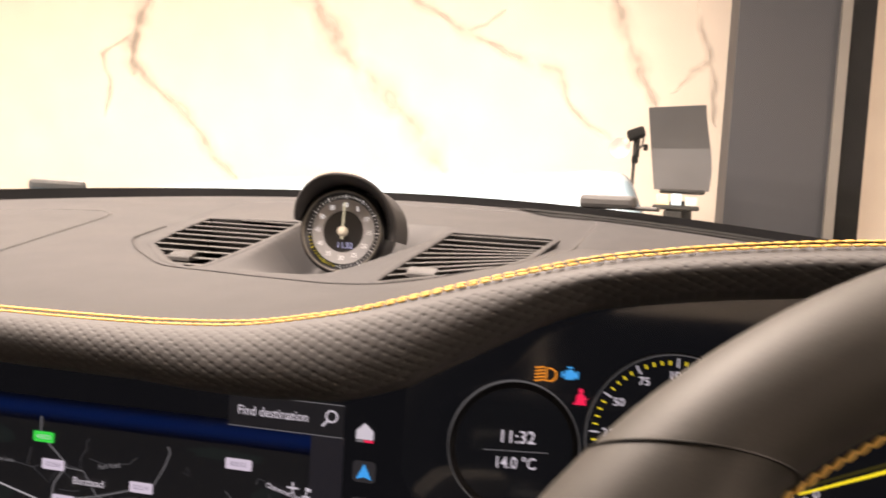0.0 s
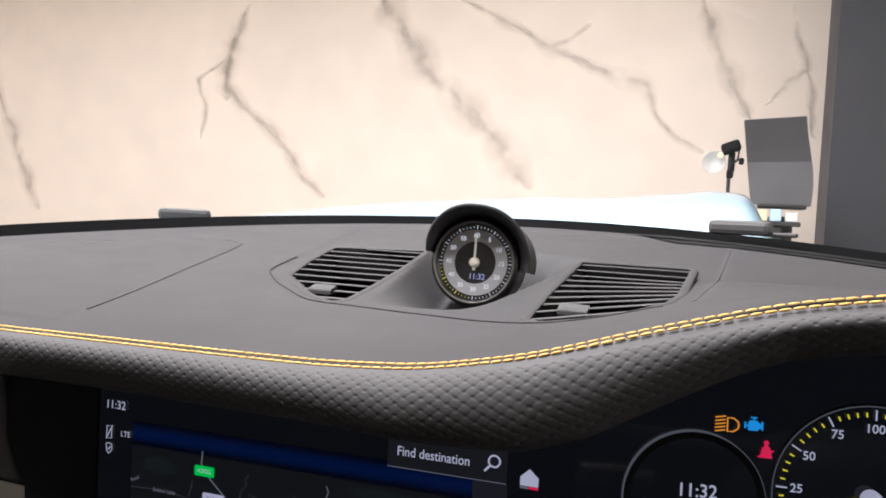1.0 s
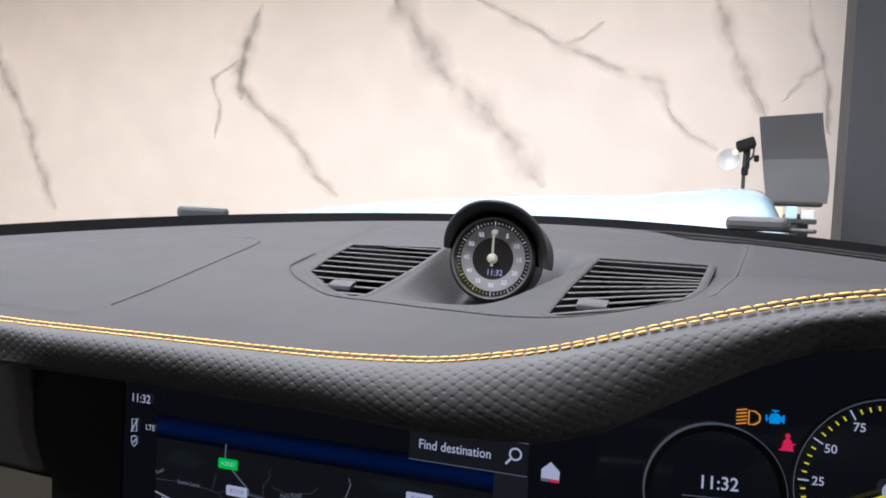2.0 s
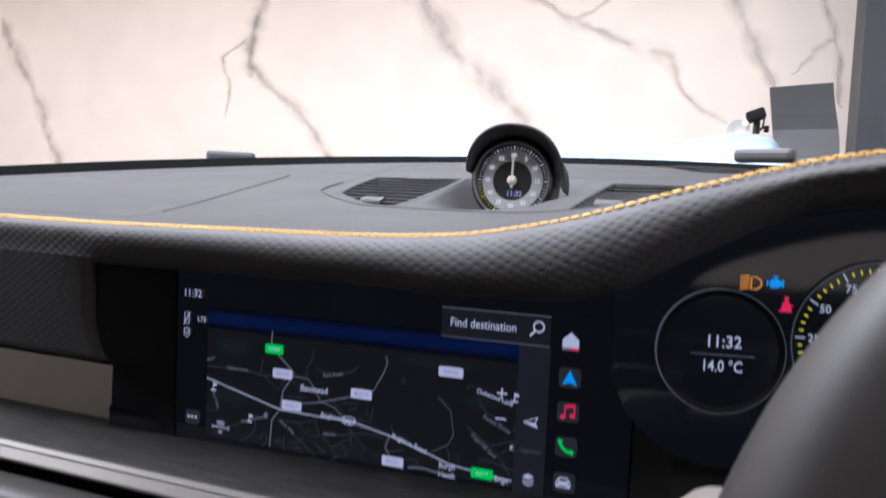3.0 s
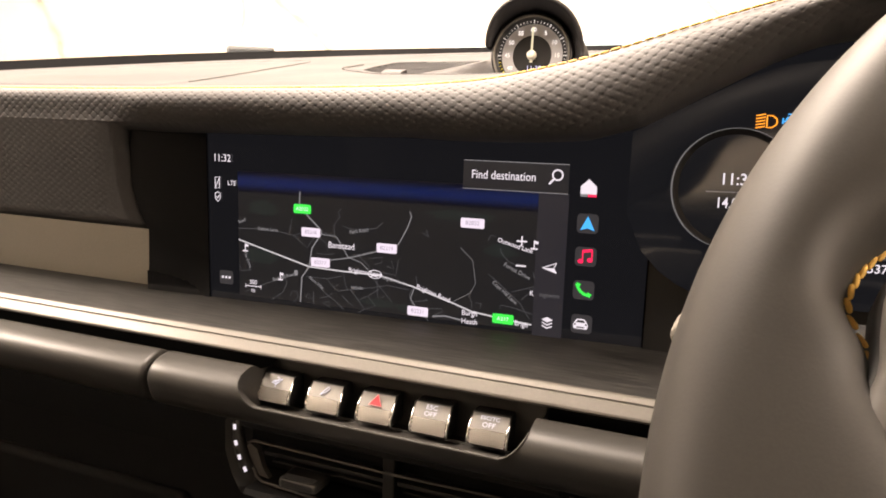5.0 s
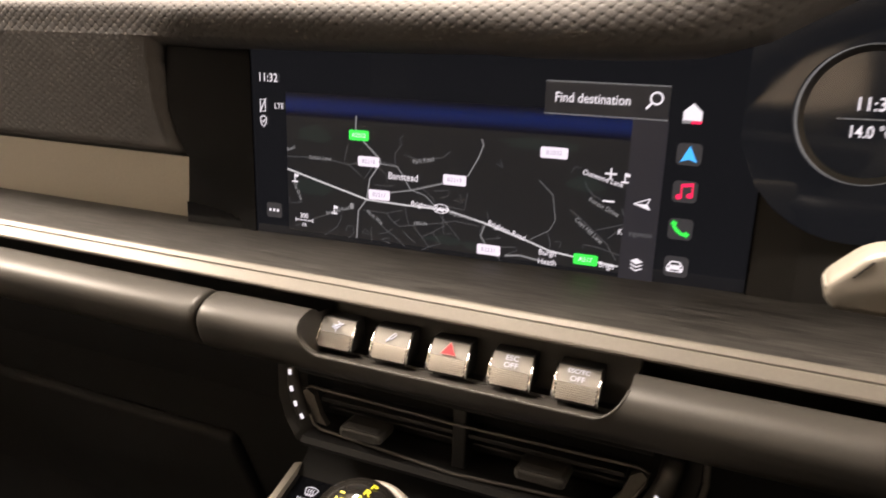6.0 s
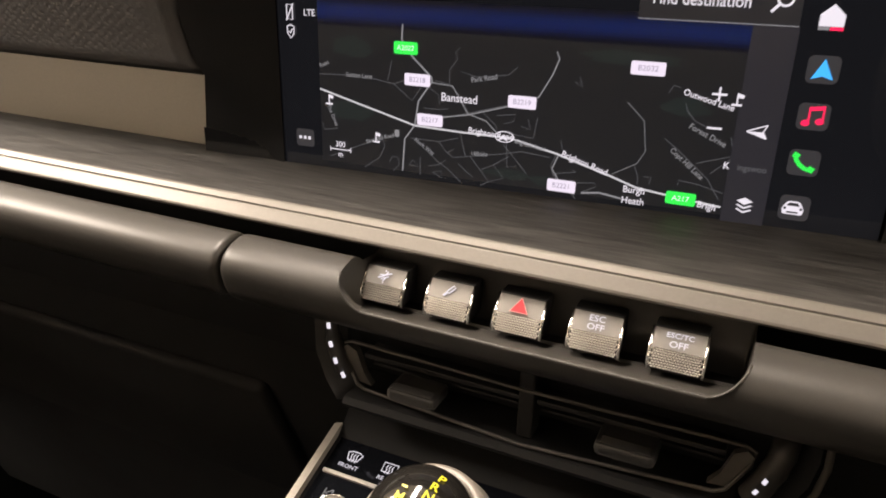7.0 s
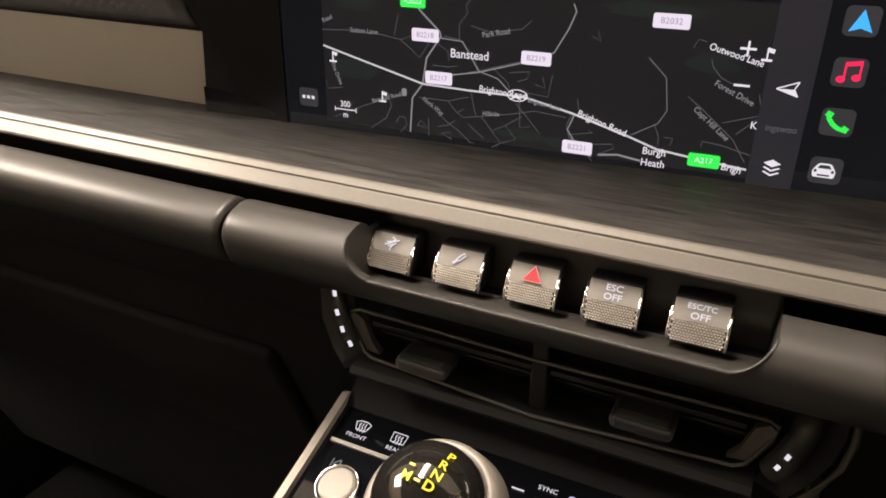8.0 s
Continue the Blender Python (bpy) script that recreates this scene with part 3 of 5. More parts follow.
# ---- stopwatch clock on the dash top ----
CLOCK = Matrix.Translation((0.0, 0.194, 1.0775)) @ pose(0, 0, 0, 84, 0, 3)
clock = thing("dash_clock", "round analogue stopwatch clock under a black leather hood on the dash", "clock", CLOCK)
part("case", lathe(bmesh.new(), [(0.0, -0.035), (0.0335, -0.035), (0.0345, -0.004), (0.0335, 0.003), (0.031, 0.0045), (0.0295, 0.003), (0.0285, -0.002), (0.0, -0.002)], 72), BEZEL, clock, smooth=True)
part("bezel_ring", lathe(bmesh.new(), [(0.0296, 0.0025), (0.0302, 0.0046), (0.0309, 0.0052), (0.0316, 0.0046), (0.0318, 0.0025)], 72), SATIN, clock, "satin dark metal bezel", smooth=True)
part("dial", lathe(bmesh.new(), [(0.0, -0.0012), (0.0284, -0.0012), (0.0284, -0.002), (0.0, -0.002)], 64), BEZEL, clock)
part("grey_band", lathe(bmesh.new(), [(0.0162, -0.0008), (0.0252, -0.0008), (0.0252, -0.0012), (0.0162, -0.0012), (0.0162, -0.0008)], 64), material("grey_dial", (0.34, 0.34, 0.35), 0.5, vary=0.04), clock, "grey numeral ring")
for i in range(12):
    a = radians(90 - 30 * i)
    words("numeral", str(60 if i == 0 else 5 * i), 0.0047, Matrix.Translation((0.0206 * math.cos(a), 0.0206 * math.sin(a), -0.0005)), glow("dial_numeral", (0.9, 0.9, 0.9), 0.85) if i == 0 else bpy.data.materials["dial_numeral"], clock, bold=0.0001)
for i in range(60):
    a = radians(90 - 6 * i)
    big = i % 5 == 0
    m = pose(0, 0, 0, 0, 0, 90 - 6 * i) @ Matrix.Translation((0.0272, 0, -0.0009))
    boxed("tick", (0, 0, 0), (0.003 if big else 0.0015, 0.0005 if big else 0.0003, 0.0004), YELLOW_UI if 31 < i < 44 else bpy.data.materials["dial_numeral"], clock, m=m)
part("hand", prism(bmesh.new(), [(-0.0011, -0.006), (0.0011, -0.006), (0.0009, 0.0), (0.0006, 0.0225), (-0.0006, 0.0225), (-0.0009, 0.0)], 0.0006, pose(0, 0, 0.001, 0, 0, 0)), glow("hand_paint", (0.9, 0.85, 0.6), 0.6), clock, "pale yellow pointer")
part("hub", lathe(bmesh.new(), [(0.0, 0.0044), (0.0022, 0.0042), (0.0036, 0.003), (0.004, 0.0)], 24), material("cream_hub", (0.7, 0.66, 0.56), 0.35), clock, "cream pointer hub", smooth=True)
words("digits", "11:32", 0.0062, Matrix.Translation((0.0022, -0.0108, -0.0005)), glow("digit_blue", (0.55, 0.6, 1.0), 0.9), clock, width=0.95)


HOOD = material("dark_hood_leather", (0.04, 0.039, 0.0405), 0.7, bump=0.00008, scale=1000, vary=0.1, spec=0.25)


def build_hood():
    # half shell over the clock: outer and inner arcs, drawn from the rear to a slanted front edge
    bm = bmesh.new()
    rows = []
    for i in range(41):
        a = radians(-12 + 188 * i / 40)
        s = math.sin(a)
        front = 0.004 + 0.022 * max(0.0, s) ** 0.8
        flare = 0.0045 * smoothstep(0.0, 0.95, math.cos(a))
        row = []
        for r, h in ((0.0372, -0.06), (0.0382, -0.02), (0.0386 + flare, front - 0.0022), (0.0381 + flare, front - 0.0006), (0.0367 + flare, front), (0.0353 + flare, front - 0.0012), (0.0348 + flare, front - 0.004), (0.0325, -0.003), (0.031, -0.02)):
            row.append(bm.verts.new((r * math.cos(a), r * s + 0.0036, h)))
        rows.append(row)
    for a, b in zip(rows, rows[1:]):
        for j in range(len(a) - 1):
            bm.faces.new((a[j], a[j + 1], b[j + 1], b[j]))
    part("hood", bm, HOOD, clock, "dark leather hood", smooth=True)


build_hood()

# ---- base of the windscreen ----
def cowl(y_off0, z_off0, y_off1, z_off1, n=80):
    rows = []
    for x in np.linspace(-0.78, 0.72, n):
        y, z = rear_y(x), pad_z(x, rear_y(x))
        lift = 1.0 + 0.45 * smoothstep(-0.1, -0.5, x)
        rows.append([(x, y + y_off0, z + z_off0), (x, y + y_off1, z + z_off1 * lift)])
    return lattice(rows)


windscreen_base = thing("windscreen_base", "black gap and seal strip below the windscreen", "seal", kind="structure")
SEAL = material("black_rubber", (0.0025, 0.0025, 0.0028), 0.9, vary=0.1, spec=0.05)
v, f = cowl(-0.003, -0.006, 0.012, -0.004)
raw("gap", v, f, SEAL, windscreen_base)
v, f = cowl(0.012, -0.004, 0.03, 0.009)
raw("seal", v, f, SEAL, windscreen_base, "black rubber seal", True)


def build_glass():
    m = bpy.data.materials.new("windscreen_glass")
    m.use_nodes = True
    n, l = m.node_tree.nodes, m.node_tree.links
    n.remove(n["Principled BSDF"])
    mix, tr, gl = n.new("ShaderNodeMixShader"), n.new("ShaderNodeBsdfTransparent"), n.new("ShaderNodeBsdfGlossy")
    tr.inputs[0].default_value = (0.96, 0.98, 0.97, 1)
    gl.inputs["Roughness"].default_value = 0.0
    mix.inputs[0].default_value = 0.05
    l.new(tr.outputs[0], mix.inputs[1])
    l.new(gl.outputs[0], mix.inputs[2])
    l.new(mix.outputs[0], n["Material Output"].inputs[0])
    rows = []
    for x in np.linspace(-0.78, 0.72, 40):
        y, z = rear_y(x) + 0.03, pad_z(x, rear_y(x)) + 0.006
        rows.append([(x, y + (-0.05 - 0.12 * x * x - y) * u, z + (1.36 - 0.06 * x * x - z) * u + 0.035 * math.sin(math.pi * u)) for u in np.linspace(0, 1, 12)])
    v, f = lattice(rows)
    ob = raw("windscreen", v, f, m, None, "", True)
    tagged(ob, "clear curved car windscreen above the dashboard", "windscreen", kind="structure")
    ob.visible_shadow = False
    return m


build_glass()


WIPER = material("wiper_grey_plastic", (0.06, 0.059, 0.06), 0.6, vary=0.08)


def wiper_stub(x, y, z, turn):
    w = thing("wiper_arm", "pale grey wiper arm end on the windscreen base", "wiper", Matrix.Translation((x, y, z)) @ pose(0, 0, 0, 0, 0, turn), group="wiper arms")
    boxed("arm", (0.028, 0, 0.0), (0.056, 0.016, 0.0135), WIPER, w, 0.0045, "grey rounded cap")
    boxed("blade", (0.062, 0.003, -0.0048), (0.03, 0.01, 0.004), WIPER, w, 0.0015)
    return w


wiper_stub(-0.4175, 0.33, 1.099, 30)
wiper_stub(0.166, 0.405, 1.1155, -19)


# defroster slot at the driver's rear edge
v, f = lattice([[(x, rear_y(x) - 0.03 * s, pad_z(x, rear_y(x) - 0.03 * s) + 0.0012) for s in (0.1, 0.75 * smoothstep(0.085, 0.14, x) + 0.1)] for x in np.linspace(0.085, 0.6, 40)])
tagged(raw("defroster_slot", v, f, MATTE), "black defroster slot along the dash rear edge", "air vent", kind="structure")
v, f = lattice([[(x, rear_y(x) - 0.012 - 0.0025 * s, pad_z(x, rear_y(x) - 0.012) + 0.0015 + 0.0018 * (1 - abs(s))) for s in (-1, 0, 1)] for x in np.linspace(0.11, 0.6, 40)])
tagged(raw("defroster_rail", v, f, MATTE), "thin black rail in the defroster slot", "trim", kind="structure")


# ---- car shell, closed round the camera ----
def shell(name, c, s, label, mat=TRIM, bevel=0.0):
    return tagged(boxed(name, c, s, mat, None, bevel), label, "car body", kind="structure")


LINER = material("black_headliner", (0.007, 0.0069, 0.0068), 0.9, vary=0.1, spec=0.05, bump=0.0002, scale=900)
# unseen roof, its front edge set to cut the overhead lamp off the wheel
shell("roof_light_block", (0, -0.875, 1.385), (1.3, 1.35, 0.03), "unseen black roof added to shade the wheel and cabin", LINER)
shell("door_left", (-0.79, -0.52, 0.64), (0.06, 2.04, 0.83), "black door trim below the side window", LINER)
shell("door_right", (0.74, -0.52, 0.65), (0.06, 2.04, 0.85), "black door trim below the side window", LINER)
shell("cabin_floor", (0, -0.46, 0.24), (1.6, 2.32, 0.04), "black carpet floor", LINER)
# unseen rail, added to bound the light through the side window
shell("rail_light_block", (0.74, -0.75, 1.37), (0.06, 1.4, 0.06), "unseen black rail added to bound light from the side window")
# unseen rear wall, added to hold back light from behind
shell("rear_light_block", (-0.03, -1.57, 0.73), (1.46, 0.06, 0.94), "unseen black rear wall added to limit light from behind", LINER)
# unseen panel and post, added to shape the window's reflection in the dial
shell("quarter_light_block", (0.74, -1.23, 1.29), (0.058, 0.62, 0.16), "unseen black panel added to trim the dial's window reflection")
shell("side_light_block", (0.74, -0.85, 1.2), (0.056, 0.14, 0.3), "unseen black post added to split the dial's window reflection")
shell("firewall", (0, 0.46, 0.65), (1.56, 0.04, 0.8), "black firewall behind the dashboard", MATTE)

# ---- centre touchscreen ----
SCREEN = Matrix.Translation((0.095, 0, 0)) @ pose(0, 0, 0, 0, 0, 2.8) @ Matrix.Translation((-0.095, 0, 0)) @ pose(0, 0, 0, 90, 0, 0)
screen = thing("infotainment_screen", "black glass dashboard touchscreen showing a night navigation map", "screen", SCREEN)


def ui(name, outline, mat, lift, parent=None, label=""):
    bm = bmesh.new()
    bm.faces.new([bm.verts.new((x, y, lift)) for x, y in outline])
    return part(name, bm, mat, parent or screen, label)


def rect(x0, y0, x1, y1):
    return [(x0, y0), (x1, y0), (x1, y1), (x0, y1)]


def at(x, y, lift=0.0012):
    return Matrix.Translation((x, y, lift))


bm = prism(bmesh.new(), [(-0.2105, 0.895), (0.128, 0.895), (0.128, 1.006), (0.12, 1.03), (-0.19, 1.03), (-0.2105, 1.01)], 0.02, Matrix.Translation((0, 0, -0.02)))
part("glass", bm, material("black_screen_glass", (0.012, 0.012, 0.013), 0.12, vary=0.0), screen)
ui("backlight", rect(-0.157, 0.8985, 0.1278, 1.022), PANEL, 0.0001, label="faintly glowing black panel")
ui("map", rect(-0.1335, 0.9035, 0.0665, 0.978), MAP_UI, 0.0003, label="dark map ground")
for k in range(9):
    fade = math.sin(math.pi * (k + 0.5) / 9) ** 2
    ui("horizon_band", rect(-0.1335, 0.9725 + 0.0015 * k, 0.0665, 0.974 + 0.0015 * k), glow("blue_fade_ui", (0.0, 0.05, 0.38), 0.008 + 0.1 * fade), 0.0004, label="blue horizon glow")
random.seed(4)
for cx, cy, w, h in ((-0.115, 0.963, 0.03, 0.012), (-0.115, 0.931, 0.03, 0.014), (0.02, 0.967, 0.05, 0.008), (0.045, 0.948, 0.026, 0.01), (-0.03, 0.909, 0.03, 0.006), (-0.012, 0.908, 0.02, 0.006)):
    ui("woodland", [(cx + w / 2 * math.cos(a) * random.uniform(0.6, 1), cy + h / 2 * math.sin(a) * random.uniform(0.6, 1)) for a in np.linspace(0, 2 * math.pi, 14)[:-1]], WOOD_UI, 0.0005, label="dim woodland patch")


def road(name, pts, w, mat=GREY_UI, lift=0.0007):
    return part(name, strip(bmesh.new(), pts, w, lift=lift), mat, screen)


road("main_road", [(-0.1334, 0.9408), (-0.1225, 0.938), (-0.0802, 0.9274), (-0.0565, 0.9267), (-0.0308, 0.9266), (-0.0082, 0.9218), (0.0166, 0.9148), (0.0294, 0.9107), (0.049, 0.9085), (0.066, 0.907)], 0.0009, glow("main_road_ui", (0.7, 0.72, 0.8), 0.5))
road("road", [(-0.0869, 0.9751), (-0.0873, 0.9678), (-0.0815, 0.9602), (-0.0718, 0.9517), (-0.0712, 0.9497), (-0.0783, 0.9395), (-0.0802, 0.9274), (-0.0856, 0.9201), (-0.0867, 0.9035)], 0.0008)
road("road", [(-0.0116, 0.9676), (-0.0102, 0.9645), (-0.0127, 0.9576), (-0.0184, 0.947), (-0.0329, 0.9413), (-0.0526, 0.9354), (-0.0621, 0.9336), (-0.0785, 0.931)], 0.0006)
road("road", [(0.0214, 0.9484), (0.0293, 0.9411), (0.0314, 0.9277), (0.0284, 0.9218), (0.0179, 0.9155)], 0.0004, glow("thin_road_ui", (0.45, 0.47, 0.52), 0.2))
road("road", [(-0.0712, 0.949), (-0.0607, 0.9483), (-0.0526, 0.936), (-0.0432, 0.9334), (-0.0375, 0.9282)], 0.0005)
road("road", [(-0.0073, 0.9211), (-0.0098, 0.9144), (-0.006, 0.909), (0.0018, 0.9035)], 0.0006)
road("road", [(0.0048, 0.9048), (0.0132, 0.906), (0.0232, 0.9047)], 0.0009)
# side streets, quarter by quarter
for pts in (
    [(-0.0949, 0.9482), (-0.0938, 0.9528), (-0.0927, 0.9577)],
    [(-0.1335, 0.9482), (-0.1179, 0.949), (-0.1016, 0.9482), (-0.0916, 0.9467), (-0.0857, 0.9489)],
    [(-0.0916, 0.9467), (-0.0858, 0.9425), (-0.0818, 0.9394), (-0.0767, 0.9467)],
    [(-0.0698, 0.9501), (-0.0623, 0.949), (-0.0578, 0.9449), (-0.0546, 0.9401), (-0.0523, 0.9363), (-0.046, 0.9381), (-0.0325, 0.9421)],
    [(-0.0523, 0.9363), (-0.065, 0.9326)],
    [(-0.046, 0.9381), (-0.0416, 0.9345), (-0.0384, 0.932), (-0.0377, 0.9298)],
    [(-0.0623, 0.949), (-0.0625, 0.9557), (-0.0584, 0.9609), (-0.0597, 0.964), (-0.0573, 0.9663)],
    [(-0.0673, 0.9207), (-0.0634, 0.9163), (-0.0594, 0.9137), (-0.0506, 0.9154), (-0.0346, 0.9185), (-0.0252, 0.9208), (-0.011, 0.9196)],
):
    road("lane", pts, 0.0003, DIM_UI, 0.0006)
for pts in (
    [(-0.0825, 0.9208), (-0.0673, 0.9207), (-0.0572, 0.9236)],
    [(-0.0561, 0.9278), (-0.0552, 0.9226), (-0.0531, 0.9151)],
    [(-0.0506, 0.9154), (-0.0453, 0.9094), (-0.0406, 0.9039), (-0.0333, 0.9067), (-0.0386, 0.9126), (-0.0447, 0.9095)],
    [(-0.0343, 0.9232), (-0.0285, 0.9174), (-0.0221, 0.9106)],
    [(-0.0568, 0.911), (-0.0528, 0.9078), (-0.0489, 0.9052)],
    [(-0.0386, 0.9126), (-0.031, 0.9177)],
    [(-0.0751, 0.9167), (-0.0671, 0.9103), (-0.0618, 0.9073), (-0.0552, 0.9019)],
    [(-0.0627, 0.9157), (-0.0589, 0.918)],
    [(-0.0704, 0.9049), (-0.065, 0.9025), (-0.0657, 0.9061), (-0.0697, 0.905)],
):
    road("lane", pts, 0.0003, DIM_UI, 0.0006)
for pts in (
    [(-0.0941, 0.907), (-0.0927, 0.9103), (-0.0893, 0.9101), (-0.0886, 0.9064), (-0.0921, 0.9027)],
    [(-0.0831, 0.9071), (-0.0777, 0.9065), (-0.0811, 0.9098), (-0.0831, 0.9071)],
    [(-0.0771, 0.9116), (-0.077, 0.9028)],
    [(-0.0724, 0.9078), (-0.0671, 0.9091), (-0.0633, 0.912)],
    [(-0.0449, 0.9014), (-0.0406, 0.9039)],
    [(-0.1084, 0.9026), (-0.0997, 0.9088), (-0.0968, 0.9149), (-0.0981, 0.9197)],
    [(-0.1287, 0.906), (-0.1109, 0.9139), (-0.0981, 0.9185)],
    [(-0.0381, 0.9366), (-0.0287, 0.938), (-0.0297, 0.9346), (-0.0343, 0.933)],
):
    road("lane", pts, 0.0003, DIM_UI, 0.0006)
for pts in (
    [(-0.0316, 0.9287), (-0.0198, 0.9277), (-0.0183, 0.9374)],
    [(-0.026, 0.9327), (-0.0213, 0.9315), (-0.0228, 0.9364)],
    [(-0.1328, 0.9236), (-0.1316, 0.9199), (-0.1235, 0.9214)],
    [(-0.0729, 0.9465), (-0.0678, 0.9435), (-0.0671, 0.939)],
    [(-0.0753, 0.9365), (-0.0676, 0.9364), (-0.0626, 0.9373)],
    [(-0.0326, 0.9246), (-0.0318, 0.9123), (-0.0271, 0.9135)],
    [(-0.057, 0.9555), (-0.0485, 0.9534), (-0.0334, 0.9556), (-0.029, 0.9597)],
):
    road("lane", pts, 0.0003, DIM_UI, 0.0006)
for pts in (
    [(0.0271, 0.9212), (0.0295, 0.916), (0.0295, 0.9123)],
    [(-0.0084, 0.9212), (-0.0105, 0.9159), (-0.0088, 0.911), (-0.0027, 0.9067), (0.0023, 0.9015)],
    [(0.0021, 0.9092), (0.0106, 0.9104), (0.0114, 0.9086), (0.005, 0.9052)],
    [(0.038, 0.9539), (0.0396, 0.9573), (0.0429, 0.9565)],
    [(0.0455, 0.9502), (0.0466, 0.947), (0.0504, 0.943), (0.0549, 0.9412)],
    [(0.0388, 0.9344), (0.045, 0.9299), (0.0513, 0.9248), (0.0588, 0.9187), (0.0647, 0.91)],
    [(0.0469, 0.9141), (0.0471, 0.9166), (0.055, 0.9158), (0.0662, 0.9132)],
    [(0.0534, 0.9251), (0.0664, 0.9295)],
):
    road("lane", pts, 0.0003, DIM_UI, 0.0006)
for pts in (
    [(0.0595, 0.9212), (0.0667, 0.9284)],
    [(0.0669, 0.933), (0.0654, 0.9379)],
    [(0.0318, 0.9163), (0.0353, 0.9162), (0.0346, 0.913)],
    [(-0.0083, 0.9123), (0.0016, 0.9143), (-0.0004, 0.9153)],
    [(-0.0066, 0.9282), (-0.0056, 0.924)],
    [(0.0561, 0.9522), (0.0629, 0.9485)],
    [(-0.0026, 0.9551), (0.0011, 0.9531), (-0.0005, 0.9575)],
):
    road("lane", pts, 0.0003, DIM_UI, 0.0006)


def shield(text, x, y, w, mat, ink):
    s = ui("road_sign", rounded(w, 0.0058, 0.0009, x, y, 3), mat, 0.001)
    words("number", text, 0.0034, at(x, y, 0.0012), ink, s, width=1.0)


LILAC = glow("lilac_ui", (0.78, 0.74, 0.92), 0.65)
INK = glow("sign_ink", (0.35, 0.33, 0.5), 0.5)
for text, x, y in (("B2218", -0.0789, 0.9497), ("B2219", -0.0261, 0.9439), ("B2217", -0.072, 0.9309), ("B2032", 0.0283, 0.9634), ("B2221", -0.0047, 0.9069)):
    shield(text, x, y, 0.0145 if text == "B2032" else 0.0135, LILAC, INK)
shield("A2022", -0.0851, 0.9642, 0.0125, GREEN_UI, WHITE_UI)
shield("A217", 0.049, 0.9085, 0.0128, GREEN_UI, WHITE_UI)
for text, x, y, size, turn, mat in (("Banstead", -0.0569, 0.9428, 0.0056, 0, WHITE_UI), ("Brighton Road", -0.0405, 0.9277, 0.0042, -3, WHITE_UI), ("Brighton Road", 0.0052, 0.9192, 0.0042, -17, WHITE_UI), ("Brighton Road", -0.021, 0.9244, 0.0028, -9, GREY_UI), ("Burgh", 0.0286, 0.9096, 0.0045, 0, WHITE_UI), ("Heath", 0.0286, 0.9045, 0.0045, 0, WHITE_UI), ("Outwood Lane", 0.0545, 0.9525, 0.0038, -14, WHITE_UI), ("Forest Drive", 0.0562, 0.9377, 0.0036, -24, GREY_UI), ("Copt Hill Lane", 0.0495, 0.9245, 0.0034, -38, GREY_UI), ("Sutton Lane", -0.1103, 0.9493, 0.0033, 0, GREY_UI), ("Park Road", -0.0448, 0.9532, 0.0034, 12, GREY_UI), ("The Drive", -0.126, 0.928, 0.003, -66, GREY_UI), ("Nork Way", -0.0745, 0.9176, 0.003, -32, GREY_UI), ("Hillside", -0.0456, 0.9173, 0.003, 4, GREY_UI), ("Banstead Road", -0.099, 0.919, 0.003, 18, GREY_UI), ("300", -0.122, 0.9131, 0.0042, 0, WHITE_UI), ("m", -0.122, 0.9078, 0.0042, 0, WHITE_UI), ("Brigh", 0.0602, 0.9068, 0.0042, -6, WHITE_UI), ("11:32", -0.1448, 0.9936, 0.0068, 0, WHITE_UI), ("LTE", -0.1375, 0.9776, 0.0045, 0, WHITE_UI), ("Road", -0.13, 0.9535, 0.003, 25, GREY_UI), ("K", 0.0655, 0.9257, 0.0042, 0, WHITE_UI), ("ingswoo", 0.0757, 0.9256, 0.0038, 0, DIM_UI)):
    words("lettering", text, size, at(x, y, 0.0015), mat, screen, text, turn=turn, bold=0.00003, width=0.92)
search = ui("search_box", rounded(0.0615, 0.0163, 0.0006, 0.0524, 0.9917, 2), BOX_UI, 0.001, label="grey search field")
words("lettering", "Find destination", 0.0069, at(0.0457, 0.9918, 0.0013), WHITE_UI, search, width=0.86, bold=0.00004)
part("outline", strip(strip(bmesh.new(), [(0.0217, 0.9998), (0.0831, 0.9998)], 0.0004), [(0.0217, 0.9836), (0.0831, 0.9836)], 0.0004, lift=0.0), GREY_UI, search).location.z = 0.0013
glassicon = tube(bmesh.new(), [(0.0768 + 0.0028 * math.cos(a), 0.9938 + 0.0028 * math.sin(a), 0.0014) for a in np.linspace(0, 2 * math.pi, 25)[:-1]], 0.00045, 6, closed=True)
tube(glassicon, [(0.0749, 0.9916, 0.0014), (0.0722, 0.9886, 0.0014)], 0.00055, 6)
part("magnifier", glassicon, WHITE_UI, search)
ui("side_bar", [(0.0665, 0.901), (0.0837, 0.901), (0.0837, 0.9832), (0.0665, 0.9832)], SIDE_UI, 0.0009, label="translucent grey side bar")
part("compass_arrow", strip(strip(strip(strip(bmesh.new(), [(0.071, 0.9412), (0.0788, 0.9444)], 0.0005), [(0.0788, 0.9444), (0.0774, 0.9413)], 0.0005), [(0.0774, 0.9413), (0.079, 0.9387)], 0.0005), [(0.079, 0.9387), (0.071, 0.9412)], 0.0005), WHITE_UI, screen).location.z = 0.0013
ui("compass_needle", [(0.071, 0.9412), (0.0774, 0.9413), (0.079, 0.9387)], WHITE_UI, 0.0012)
ui("layer_icon", [(0.0719, 0.9113), (0.0752, 0.9097), (0.0785, 0.9113), (0.0752, 0.9129)], WHITE_UI, 0.0013)
